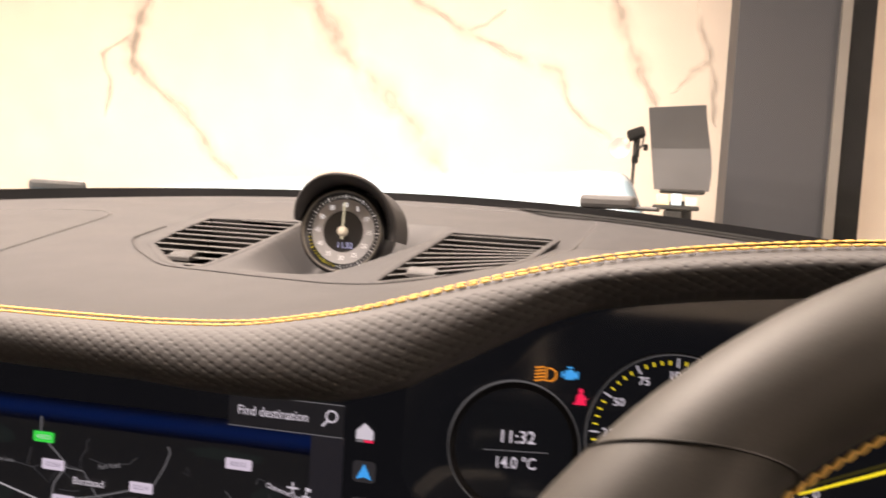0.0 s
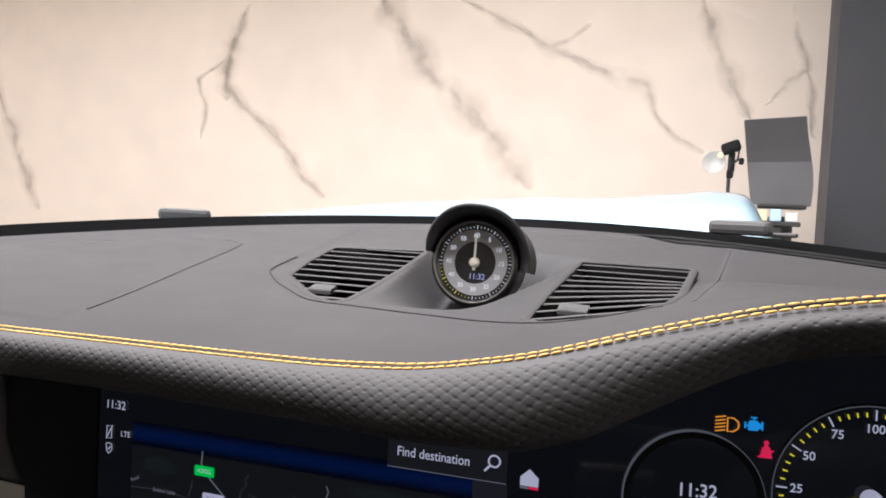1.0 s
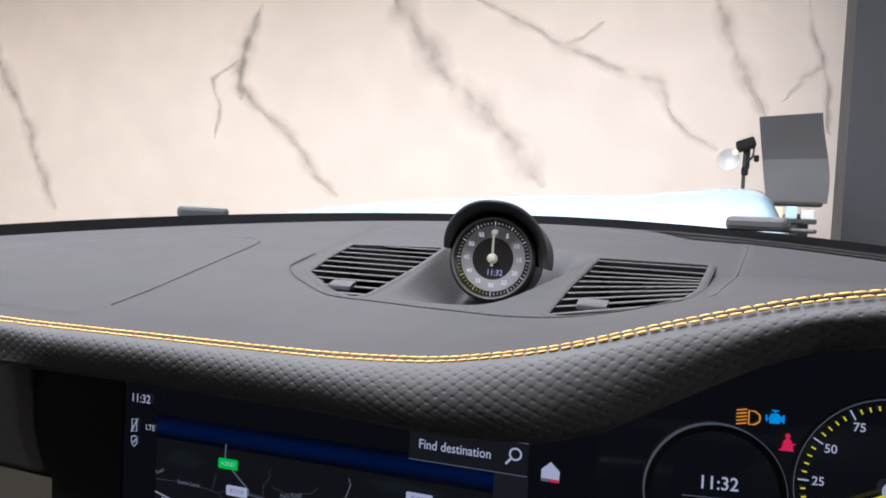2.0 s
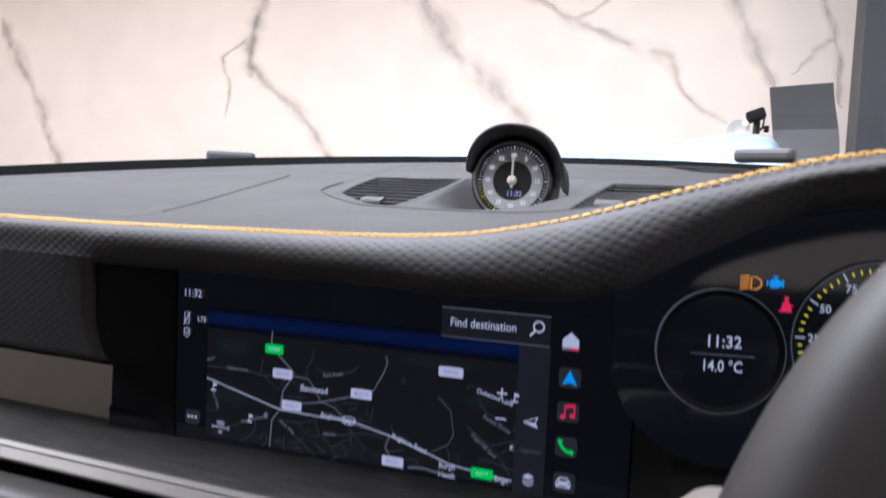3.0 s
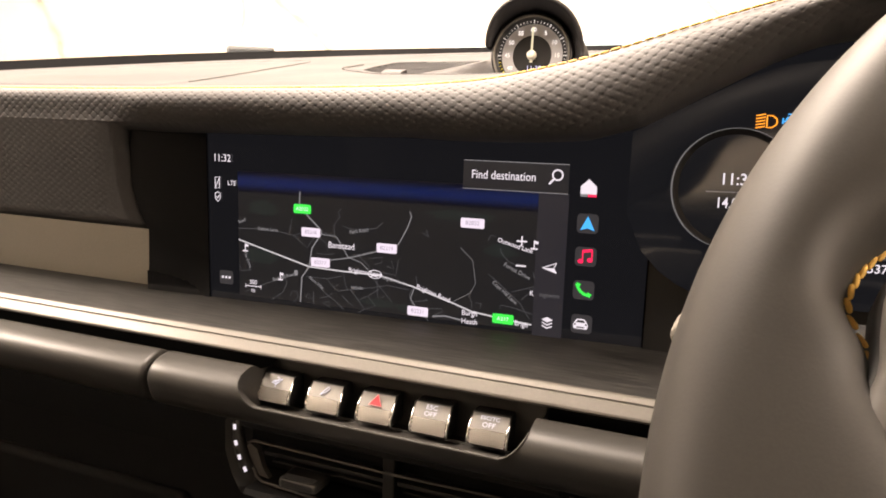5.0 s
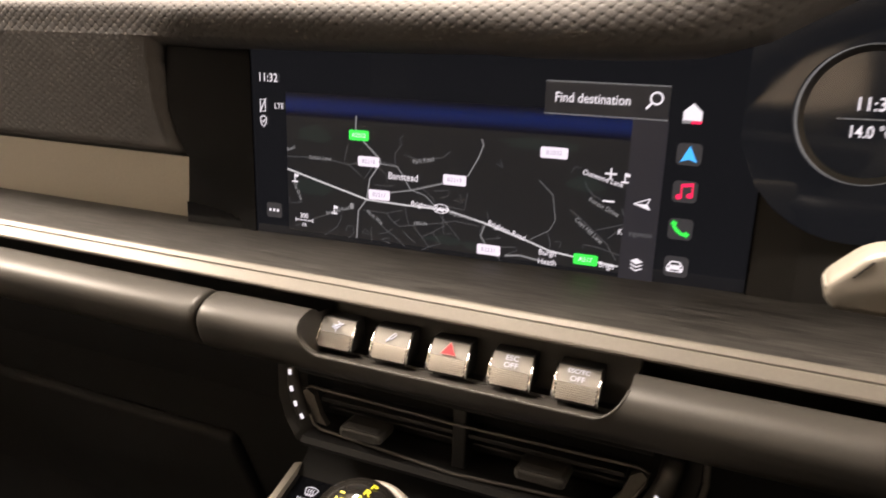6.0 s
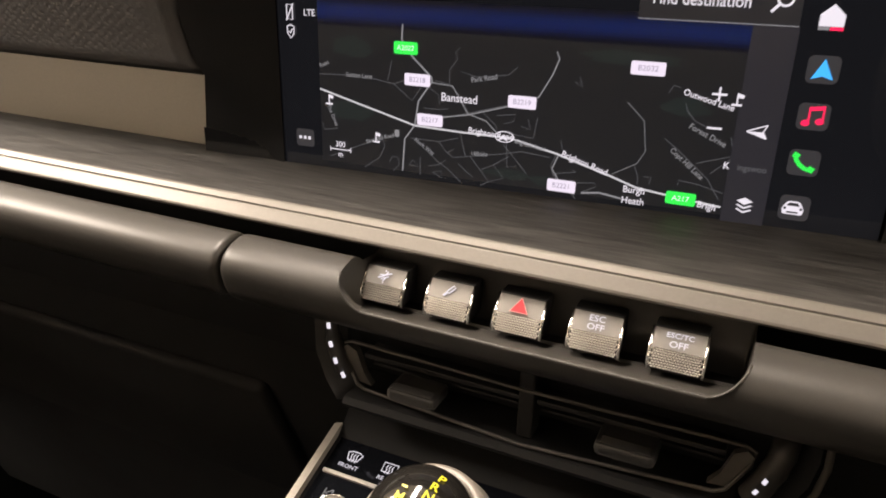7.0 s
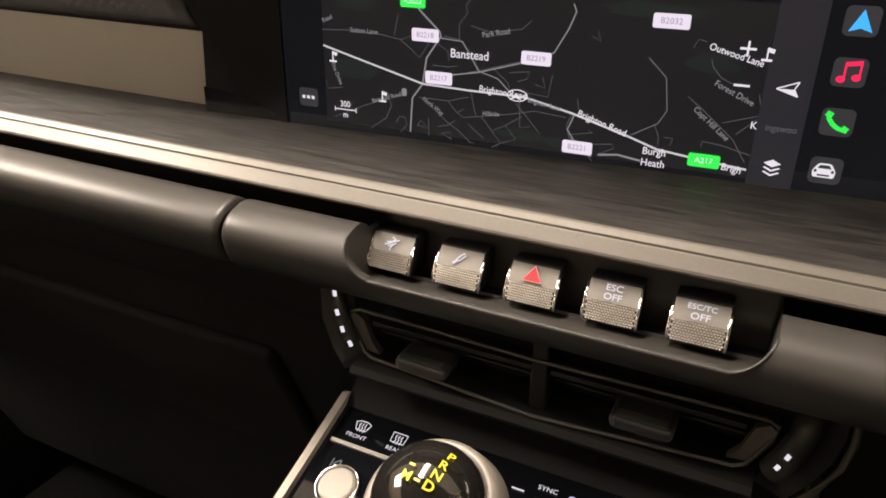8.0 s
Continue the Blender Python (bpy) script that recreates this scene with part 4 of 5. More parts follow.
for i in (1, 2):
    y = 0.9113 - 0.0019 * i
    ui("layer_icon", [(0.0719, y), (0.0752, y - 0.0016), (0.0785, y), (0.0778, y + 0.0004), (0.0752, y - 0.0008), (0.0726, y + 0.0004)], WHITE_UI, 0.0013)
ui("zoom_plus", rect(0.0553, 0.9548, 0.0613, 0.9557), WHITE_UI, 0.0013)
ui("zoom_plus", rect(0.0579, 0.9523, 0.0587, 0.9582), WHITE_UI, 0.0014)
ui("zoom_minus", [(0.0553, 0.9406), (0.0613, 0.9406), (0.0613, 0.9415), (0.0553, 0.9415)], WHITE_UI, 0.0013)
ui("scale_bar", rect(-0.1278, 0.9102, -0.1162, 0.9107), WHITE_UI, 0.0013)
ui("scale_tick", rect(-0.1281, 0.9092, -0.1277, 0.9117), WHITE_UI, 0.0013)
ui("scale_tick", rect(-0.1163, 0.9092, -0.1159, 0.9117), WHITE_UI, 0.0013)
dots = ui("menu_tile", rounded(0.0108, 0.0092, 0.0016, -0.1434, 0.9143), TILE_UI, 0.0009)
for i in (-1, 0, 1):
    ui("dot", rect(-0.1442 + i * 0.0027, 0.9136, -0.1426 + i * 0.0027, 0.9152), WHITE_UI, 0.0012, dots)
part("phone_icon", tube(tube(bmesh.new(), [(-0.1508, 0.974, 0.001), (-0.1475, 0.974, 0.001), (-0.1475, 0.981, 0.001), (-0.1508, 0.981, 0.001)], 0.0003, 4, closed=True), [(-0.1512, 0.9735, 0.001), (-0.147, 0.9815, 0.001)], 0.0003, 4), WHITE_UI, screen)
part("shield_icon", tube(tube(bmesh.new(), [(-0.151, 0.9705, 0.001), (-0.149, 0.9713, 0.001), (-0.147, 0.9705, 0.001), (-0.1472, 0.967, 0.001), (-0.149, 0.965, 0.001), (-0.1508, 0.967, 0.001)], 0.0003, 4, closed=True), [(-0.15, 0.9682, 0.001), (-0.1492, 0.9673, 0.001), (-0.1479, 0.9694, 0.001)], 0.0003, 4), WHITE_UI, screen)
for x, y in ((-0.1279, 0.9357), (-0.1013, 0.919), (0.0655, 0.9535)):
    flag = tube(bmesh.new(), [(x, y - 0.002, 0.0013), (x, y + 0.0028, 0.0013)], 0.0003, 4)
    strip(flag, [(x, y + 0.002), (x + 0.0024, y + 0.0014)], 0.0016, lift=0.0013)
    strip(flag, [(x - 0.002, y - 0.002), (x + 0.002, y - 0.002)], 0.0009, lift=0.0013)
    part("flag_icon", flag, WHITE_UI, screen)
ui("train_icon", rounded(0.0026, 0.0036, 0.0008, -0.0896, 0.9226), GREY_UI, 0.0013)
car_mark = ui("position_mark", [(-0.0372, 0.9248), (-0.0341, 0.9278), (-0.031, 0.9248), (-0.0341, 0.9261)], WHITE_UI, 0.0017, label="white position arrow")
part("halo", tube(bmesh.new(), [(-0.0335 + 0.0046 * math.cos(a), 0.9271 + 0.0025 * math.sin(a), 0.0015) for a in np.linspace(0, 2 * math.pi, 25)[:-1]], 0.0002, 4, closed=True), WHITE_UI, car_mark)
# app column
for i, y in enumerate((0.9872, 0.968, 0.9495, 0.9305, 0.911)):
    if i:
        tile = ui("app_tile", rounded(0.0118, 0.0108, 0.0022, 0.0947, y), TILE_UI, 0.0007, label="dim square app tile")
    if i == 0:
        home = ui("home_icon", [(0.0898, 0.9842), (0.0986, 0.9842), (0.0986, 0.9885), (0.0942, 0.9925), (0.0898, 0.9885)], WHITE_UI, 0.001)
        ui("red_line", rect(0.094, 0.9828, 0.0986, 0.984), RED_UI, 0.001, home)
        ui("grey_line", rect(0.0898, 0.9828, 0.0938, 0.984), GREY_UI, 0.001, home)
    elif i == 1:
        ui("arrow", [(0.0908, y - 0.0038), (0.0948, y - 0.0025), (0.0988, y - 0.0038), (0.0948, y + 0.0042)], SKY_UI, 0.0011, tile)
    elif i == 2:
        ic = strip(strip(strip(bmesh.new(), [(0.0931, y - 0.0022), (0.0931, y + 0.0036)], 0.0007, lift=0.0011), [(0.0982, y - 0.0012), (0.0982, y + 0.0044)], 0.0007, lift=0.0011), [(0.0928, y + 0.003), (0.0985, y + 0.0039)], 0.0016, lift=0.0012)
        for cx, cy in ((0.0921, y - 0.0026), (0.0972, y - 0.0017)):
            ic.faces.new([ic.verts.new((cx + 0.0016 * math.cos(a), cy + 0.0013 * math.sin(a), 0.0013)) for a in np.linspace(0, 2 * math.pi, 13)[:-1]])
        part("note", ic, RED_UI, tile)
    elif i == 3:
        ic = strip(bmesh.new(), [(0.0912, y + 0.0035), (0.0916, y + 0.0012), (0.0932, y - 0.0008), (0.0952, y - 0.0022), (0.0976, y - 0.0028)], 0.0017, lift=0.0011)
        strip(ic, [(0.0903, y + 0.0034), (0.0926, y + 0.0024)], 0.0022, lift=0.0012)
        strip(ic, [(0.0966, y - 0.0018), (0.0988, y - 0.003)], 0.0022, lift=0.0012)
        part("handset", ic, GREEN_UI, tile)
    else:
        car_icon = ui("car", [(0.0903, y - 0.0024), (0.0908, y - 0.0028), (0.0976, y - 0.0028), (0.0981, y - 0.0024), (0.0984, y - 0.0004), (0.0979, y + 0.0007), (0.0967, y + 0.0026), (0.0958, y + 0.003), (0.0926, y + 0.003), (0.0917, y + 0.0026), (0.0905, y + 0.0007), (0.09, y - 0.0004)], WHITE_UI, 0.0011, tile)
        ui("car_window", [(0.0916, y + 0.0009), (0.0968, y + 0.0009), (0.0959, y + 0.0023), (0.0925, y + 0.0023)], TILE_UI, 0.0012, car_icon)
        for cx in (0.0911, 0.0973):
            ui("car_lamp", rounded(0.001, 0.0012, 0.0004, cx, y - 0.0002, 3), TILE_UI, 0.0012, car_icon)
        ui("car_grille", rect(0.092, y - 0.0022, 0.0964, y - 0.0015), TILE_UI, 0.0012, car_icon)

# ---- instrument cluster ----
def cl_y(x, z=0.99):
    return 0.021 - 0.6 * (x - 0.36) ** 2 + 0.07 * (z - 0.99)


cluster = thing("instrument_cluster", "curved black digital instrument cluster with round dials", "instrument cluster")


def cpt(x, z, lift=0.0):
    return (x, cl_y(x, z) - lift, z)


def build_cluster_panel():
    rows = []
    for x in np.linspace(0.1175, 0.62, 60):
        lo = 0.99 - math.sqrt(max(0.0, 0.056 ** 2 - (min(x, 0.172) - 0.172) ** 2)) if x < 0.172 else 0.934
        lo = max(lo, 0.934)
        hi = sz(x) + lip(x)[1] + 0.002
        rows.append([cpt(x, lo + (hi - lo) * u) for u in np.linspace(0, 1, 12)])
    v, f = lattice(rows)
    raw("display", v, f, DISPLAY, cluster, "black glass display", True)
    rows = [[cpt(x, lo, -0.0), (x, cl_y(x) + 0.03, lo - 0.004)] for x, lo in [(r[0][0], r[0][2]) for r in rows]]
    v, f = lattice(rows)
    raw("housing_edge", v, f, BEZEL, cluster)


build_cluster_panel()


def ring(name, cx, cz, r, w, mat, parent=None, n=72, lift=0.001):
    rows = []
    for i in range(n + 1):
        a = 2 * math.pi * i / n
        rows.append([cpt(cx + (r + d) * math.cos(a), cz + (r + d) * math.sin(a), lift + k) for d, k in ((-w, 0), (-w * 0.3, 0.0012), (w * 0.3, 0.0012), (w, 0))])
    v, f = lattice(rows)
    return raw(name, v, f, mat, parent or cluster, "", True)


def cm(x, z, lift=0.0015):
    slope = math.degrees(math.atan(-1.2 * (x - 0.36)))
    return Matrix.Translation(cpt(x, z, lift)) @ pose(0, 0, 0, 86, 0, slope)


RINGMAT = material("dark_ring", (0.1, 0.1, 0.11), 0.35, 0.6, vary=0.0)
FAINT = glow("faint_ring", (0.5, 0.52, 0.56), 0.17)
ANNULUS = material("dial_annulus_glass", (0.007, 0.0074, 0.009), 0.3, vary=0.0, spec=0.35)
LENS = Matrix.Translation(cpt(0.1682, 0.9918, 0.0035)) @ pose(0, 0, 0, 86, 0, math.degrees(math.atan(-1.2 * (0.1705 - 0.36))))
part("dial_lens", lathe(bmesh.new(), [(0.0, 0.0), (0.0272, 0.0), (0.0272, -0.01)], 64, LENS), material("dial_glass", (0.004, 0.0045, 0.005), 0.08, vary=0.0, spec=0.45, emit=(0.7, 0.78, 1.0), power=0.0058), cluster, "dark glossy dial face")
part("dial_annulus", lathe(bmesh.new(), [(0.0272, 0.0003), (0.0302, 0.0008), (0.0302, -0.01)], 72, LENS), ANNULUS, cluster, "dark glossy ring round the dial", smooth=False)
part("dial_ring", lathe(bmesh.new(), [(0.0301, 0.0007), (0.0302, 0.001), (0.0304, 0.001), (0.0305, 0.0006), (0.0305, -0.01)], 72, LENS), FAINT, cluster, "thin pale grey dial ring", smooth=True)
ring("dial_ring", 0.239, 1.0, 0.0395, 0.0006, RINGMAT)
ring("dial_line", 0.239, 1.0, 0.0391, 0.00025, FAINT, lift=0.002)
ring("dial_ring", 0.338, 1.0, 0.05, 0.0008, RINGMAT)
v, f = lattice([[(x, max(cl_y(x), -0.004) + 0.004, z) for z in (0.885, 0.94, 0.985)] for x in np.linspace(0.129, 0.6, 24)])
raw("surround", v, f, TRIM, cluster, "dark brown-black surround")
words("lettering", "11:32", 0.0082, cm(0.1695, 0.9964, 0.0046), WHITE_UI, cluster, "11:32", width=0.95, bold=0.00007)
words("lettering", "14.0 °C", 0.0075, cm(0.1695, 0.9845, 0.0046), WHITE_UI, cluster, "14.0 °C", width=0.84, bold=0.00006)
part("divider", strip(bmesh.new(), [(-0.015, 0), (0.015, 0)], 0.0003, cm(0.1695, 0.9902, 0.0046)), GREY_UI, cluster)


def dial(cx, cz, r, numbers, a0, a1, needle):
    n = (len(numbers) - 1) * 5
    for i in range(n + 1):
        a = a0 + (a1 - a0) * i / n
        big = i % 5 == 0
        x, z = cx + (r - 0.0042) * math.cos(radians(a)), cz + (r - 0.0042) * math.sin(radians(a))
        part("tick", prism(bmesh.new(), rect(-0.0022 if big else -0.001, -0.0003, 0.0022 if big else 0.001, 0.0003), 0.0003, cm(x, z) @ pose(0, 0, 0, 0, 0, a)), WHITE_UI if big else YELLOW_UI, cluster)
        if big:
            x, z = cx + (r - 0.0102) * math.cos(radians(a)), cz + (r - 0.0102) * math.sin(radians(a))
            words("numeral", numbers[i // 5], 0.0053, cm(x, z), WHITE_UI, cluster, numbers[i // 5], bold=0.00005)
    part("needle", prism(bmesh.new(), [(0.0, -0.0008), (r - 0.003, -0.0004), (r - 0.003, 0.0004), (0.0, 0.0008)], 0.0006, cm(cx, cz, 0.004) @ pose(0, 0, 0, 0, 0, needle)), YELLOW_UI, cluster, "yellow needle")
    part("needle_hub", lathe(bmesh.new(), [(0.0, 0.0022), (0.0032, 0.002), (0.0042, 0.0008), (0.0042, -0.002)], 32, cm(cx, cz, 0.004)), glow("hub_ui", (0.75, 0.73, 0.85), 0.6), cluster, "pale lilac hub", smooth=True)


dial(0.239, 1.0, 0.0395, ["0", "25", "50", "75", "100", "125", "150", "175", "200"], 208, 208 - 8 * 29.6, 204)
dial(0.338, 1.0, 0.05, ["0", "1", "2", "3", "4", "5", "6", "7", "8"], 207, 207 - 8 * 29, 203)
words("lettering", "22.3 mi", 0.0062, cm(0.239, 0.9633), WHITE_UI, cluster, "22.3 mi")
words("lettering", "5537 mi", 0.0062, cm(0.239, 0.9555), WHITE_UI, cluster, "5537 mi", bold=0.00005)
# tell-tales
icon = bmesh.new()
m = cm(0.1802, 1.0257)
for i in range(5):
    strip(icon, [(-0.0052, -0.0032 + i * 0.0015), (-0.0008, -0.0024 + i * 0.0015)], 0.0006, m)
part("lamp_rays", icon, AMBER_UI, cluster)
part("lamp_outline", tube(bmesh.new(), [(0.0, -0.003, 0), (0.0, 0.003, 0), (0.0026, 0.0029, 0), (0.0045, 0.0015, 0), (0.0048, 0, 0), (0.0045, -0.0015, 0), (0.0026, -0.0029, 0)], 0.00035, 5, m, closed=True), AMBER_UI, cluster, "amber lamp symbol")
m = cm(0.1908, 1.0266)
bm = prism(bmesh.new(), [(-0.0022, -0.0026), (0.0018, -0.0026), (0.0026, -0.0016), (0.0033, -0.0016), (0.0033, -0.0022), (0.0041, -0.0022), (0.0041, 0.0014), (0.0033, 0.0014), (0.0033, 0.0006), (0.0026, 0.0006), (0.0016, 0.0017), (-0.0014, 0.0017), (-0.0022, 0.0007)], 0.0002, m)
strip(bm, [(-0.0034, 0.001), (-0.0034, -0.0018)], 0.0007, m)
strip(bm, [(-0.0034, -0.0006), (-0.002, -0.0006)], 0.0007, m)
strip(bm, [(-0.0012, 0.003), (0.0016, 0.003)], 0.0006, m)
strip(bm, [(0.0002, 0.0028), (0.0002, 0.0016)], 0.0007, m)
part("engine_symbol", bm, glow("pale_blue_ui", (0.03, 0.4, 0.95), 0.8), cluster, "blue engine symbol")
m = cm(0.1966, 1.0160)
bm = prism(bmesh.new(), [(-0.0026, -0.0034), (0.0026, -0.0034), (0.0018, 0.0008), (0.0007, 0.002), (-0.0007, 0.002), (-0.0018, 0.0008)], 0.0002, m)
prism(bm, [(0.0011 * math.cos(a), 0.0031 + 0.0012 * math.sin(a)) for a in np.linspace(0, 2 * math.pi, 11)[:-1]], 0.0002, m)
prism(bm, [(-0.0036, -0.003), (-0.003, -0.0034), (0.0032, -0.0004), (0.003, 0.0002)], 0.0003, m)
part("belt_symbol", bm, RED_UI, cluster)
bar("under_brow", [(0.03, 1.03), (0.03, 0.90), (0.05, 0.90), (0.05, 1.03)], -0.23, 0.62, MATTE, dashboard)

# ---- steering wheel ----
WT = 0.59
WM = Matrix(((1, 0, 0, 0.358), (0, math.sin(WT), -math.cos(WT), -0.252), (0, math.cos(WT), math.sin(WT), 0.946), (0, 0, 0, 1)))
wheel = thing("steering_wheel", "dark leather steering wheel with yellow stitched inner seam", "steering wheel", WM)


def rim_web(d):
    """How far the leather reaches inwards at d degrees round the rim."""
    thumb = 0.75 * smoothstep(132, 147, d) * (1 - smoothstep(150, 163, d))
    return 0.86 + thumb + (0.5 * smoothstep(164.5, 169.5, d) + 1.0 * smoothstep(169, 180, d)) * (1 - smoothstep(205, 228, d))


def build_rim():
    R, n, k = 0.18, 300, 32
    rows = []
    for i in range(n + 1):
        a = 2 * math.pi * i / n
        grip = 0.97
        row = []
        for j in range(k + 1):
            b = 2 * math.pi * j / k
            r = 0.0168 * grip
            d = math.degrees(a)
            web = rim_web(d)
            q = R + r * math.cos(b) * (1.0 if math.cos(b) > 0 else web)
            full = 1.0 if math.cos(b) > 0 else 1 / (1 + 1.2 * max(0.0, web - 0.86))
            row.append((q * math.cos(a), q * math.sin(a), r * 1.08 * math.copysign(abs(math.sin(b)) ** full, math.sin(b))))
        rows.append(row)
    v, f = lattice(rows)
    raw("rim", v, f, WHEEL, wheel, "thick smooth leather rim", True)


build_rim()
seam = []
for b in np.linspace(0, 2 * math.pi, 49)[:-1]:
    q = 0.18 + 0.0166 * math.cos(b) * (1.0 if math.cos(b) > 0 else 0.86)
    a = math.pi - math.asin(0.1245 / q)
    seam.append((q * math.cos(a), q * math.sin(a), 0.0163 * 1.09 * math.sin(b)))
part("leather_joint", tube(bmesh.new(), seam, 0.0003, 6, closed=True), TRIM, wheel, "dark leather joint")
me = stitch_mesh()
for i in range(67):
    a = 96 + 1.15 * i
    r0, r1 = (0.18 - 0.0163 * rim_web(d) for d in (a - 0.5, a + 0.5))
    ob = new("stitch", me)
    ob.parent = wheel
    turn = math.degrees(math.atan2(r1 - r0, radians(1.0) * r0))
    ob.matrix_local = pose(0, 0, 0, 0, 0, a) @ Matrix.Translation(((r0 + r1) / 2 - 0.0003, 0, -0.001 - 0.007 * smoothstep(158, 153, a) + 0.006 * smoothstep(158, 165, a))) @ pose(0, 0, 0, 0, 0, 104 - turn) @ Matrix.Diagonal((0.6, 0.65, 0.65, 1))
part("airbag_cover", lathe(bmesh.new(), [(0.0, 0.03), (0.035, 0.028), (0.055, 0.02), (0.062, 0.008), (0.06, -0.02), (0.0, -0.03)], 48), WHEEL, wheel, "round leather airbag cover", smooth=True)
for sx in (-1, 1):
    bm = prism(bmesh.new(), [(sx * x, y) for x, y in ((0.05, 0.047), (0.145, 0.051), (0.1515, 0.0502), (0.1548, 0.0462), (0.1556, 0.038), (0.1556, 0.03), (0.159, 0.0215), (0.1645, 0.0133), (0.169, 0.005), (0.171, -0.006), (0.168, -0.022), (0.16, -0.034), (0.05, -0.036))], 0.014, Matrix.Translation((0, 0, -0.004)))
    bmesh.ops.recalc_face_normals(bm, faces=bm.faces)
    bmesh.ops.bevel(bm, geom=list(bm.edges), offset=0.003, segments=3, affect="EDGES", profile=0.5)
    sp = part("spoke", bm, TRIM, wheel, "black spoke with grey cover and switches", smooth=True)
    bm = prism(bmesh.new(), [(sx * x, y) for x, y in ((0.06, 0.0462), (0.144, 0.0496), (0.1503, 0.0488), (0.1536, 0.0452), (0.1544, 0.037), (0.1543, 0.0285), (0.1572, 0.02), (0.1605, 0.01), (0.162, -0.004), (0.158, -0.02), (0.06, -0.03))], 0.006, Matrix.Translation((0, 0, 0.0065)))
    bmesh.ops.recalc_face_normals(bm, faces=bm.faces)
    bmesh.ops.bevel(bm, geom=list(bm.edges), offset=0.0026, segments=3, affect="EDGES", profile=0.5)
    part("cover", bm, GREY, sp, "satin grey spoke cover", smooth=True)
    boxed("switch", (sx * 0.132, 0.036, 0.0128), (0.022, 0.003, 0.0016), TRIM, sp, 0.0007)
    boxed("switch_pad", (sx * 0.12, 0.0, 0.0125), (0.062, 0.042, 0.004), TRIM, sp, 0.0019, seg=3)
    for k in (-1, 1):
        boxed("switch", (sx * 0.128, 0.009 * k, 0.0148), (0.03, 0.012, 0.002), BEZEL, sp, 0.0009)
    boxed("paddle", (sx * 0.14, 0.034, -0.028), (0.03, 0.018, 0.005), SILVER, wheel, 0.002, "silver shift paddle")
bm = prism(bmesh.new(), [(-0.02, -0.05), (0.02, -0.05), (0.014, -0.165), (-0.014, -0.165)], 0.012, Matrix.Translation((0, 0, -0.008)))
part("spoke", bm, GREY, wheel, "satin grey lower spoke")
part("column", lathe(bmesh.new(), [(0.0, -0.02), (0.04, -0.03), (0.05, -0.06), (0.05, -0.26), (0.0, -0.26)], 32), TRIM, wheel, "black steering column shroud", smooth=True)

stalk = thing("column_stalk", "pale grey wedge-ended control stalk behind the steering wheel", "stalk", (0.169, -0.106, 0.9445))
part("lever", tube(bmesh.new(), [(0.12, 0.04, -0.006), (0.05, 0.01, -0.002), (0.022, 0.002, 0.001)], 0.0075, 14), TRIM, stalk, smooth=True)
bm = prism(bmesh.new(), [(-0.0165, -0.0035), (-0.0155, 0.001), (-0.006, 0.0105), (-0.001, 0.0128), (0.007, 0.0138), (0.028, 0.0135), (0.028, -0.009), (-0.013, -0.0085)], 0.02, pose(0, 0.01, 0, 90, 0, 0))
bmesh.ops.recalc_face_normals(bm, faces=bm.faces)
bmesh.ops.bevel(bm, geom=list(bm.edges), offset=0.0026, segments=3, affect="EDGES", profile=0.5)
part("tip", bm, material("pale_stalk_grey", (0.2, 0.183, 0.158), 0.5, 0.1, vary=0.06), stalk, "pale grey wedge-shaped tip", smooth=True)
part("groove", tube(bmesh.new(), [(-0.0085, -0.0101, 0.0035), (-0.0035, -0.0101, 0.0095)], 0.0003, 6), MATTE, stalk)
part("end_button", lathe(bmesh.new(), [(0.0, 0.0014), (0.006, 0.0012), (0.0068, 0.0), (0.0068, -0.003)], 32, pose(0.011, -0.0098, 0.0005, 90, 0, 0) @ Matrix.Diagonal((1.35, 1.0, 1, 1))), MATTE, stalk, "black oval end button", smooth=True)

# ---- switch row ----
tray = thing("switch_tray", "black recessed tray holding a row of toggle switches", "switch panel")


def tray_top(x):
    u = min(1.0, max(0.0, (abs(x - 0.0051) - 0.0715) / 0.0133))
    return 4 + 80 * (1 - math.sqrt(1 - u * u)) ** 0.9


def build_tray():
    rows = []
    for x in np.linspace(-0.0795, 0.0897, 321):
        u = max(0.0, (abs(x) - 0.074) / 0.0157)
        top = tray_top(x)
        row = []
        for th in np.linspace(-130, top - 3, 24):
            row.append((x, *tube_point(th)))
        (ya, za), (yb, zb), (yc, zc) = tube_point(top, 0.995), tube_point(top, 0.94), tube_point(top, 0.78)
        row += [(x, ya, za), (x, yb, zb), (x, yc, zc - 0.001)]
        u = max(0.0, (abs(x - 0.0051) - 0.0826) / 0.002)
        low = 0.8535 + 0.0215 * u ** 1.6
        row += [(x, -0.07, low + 0.0015), (x, -0.062, low), (x, -0.05, low - 0.001), (x, -0.044, max(0.865, low + 0.001)), (x, -0.043, 0.8825)]
        rows.append(row)
    v, f = lattice(rows)
    raw("scoop", v, f, TUBE, tray, "satin black scooped tray", True)
    for s in (-1, 1):
        pts = [(0.0051 + s * x, *tube_point(tray_top(0.0051 + s * x), 0.995)) for x in np.linspace(0.072, 0.0845, 20)]
        part("end_trim", tube(bmesh.new(), pts, 0.0006, 8), TUBE, tray, "thin satin edge", smooth=True)


build_tray()


FACE = material("satin_grey_face", (0.205, 0.195, 0.18), 0.42, 0.4, vary=0.06)
KNURL = material("bright_knurled_silver", (0.68, 0.655, 0.61), 0.36, 0.9, vary=0.05)


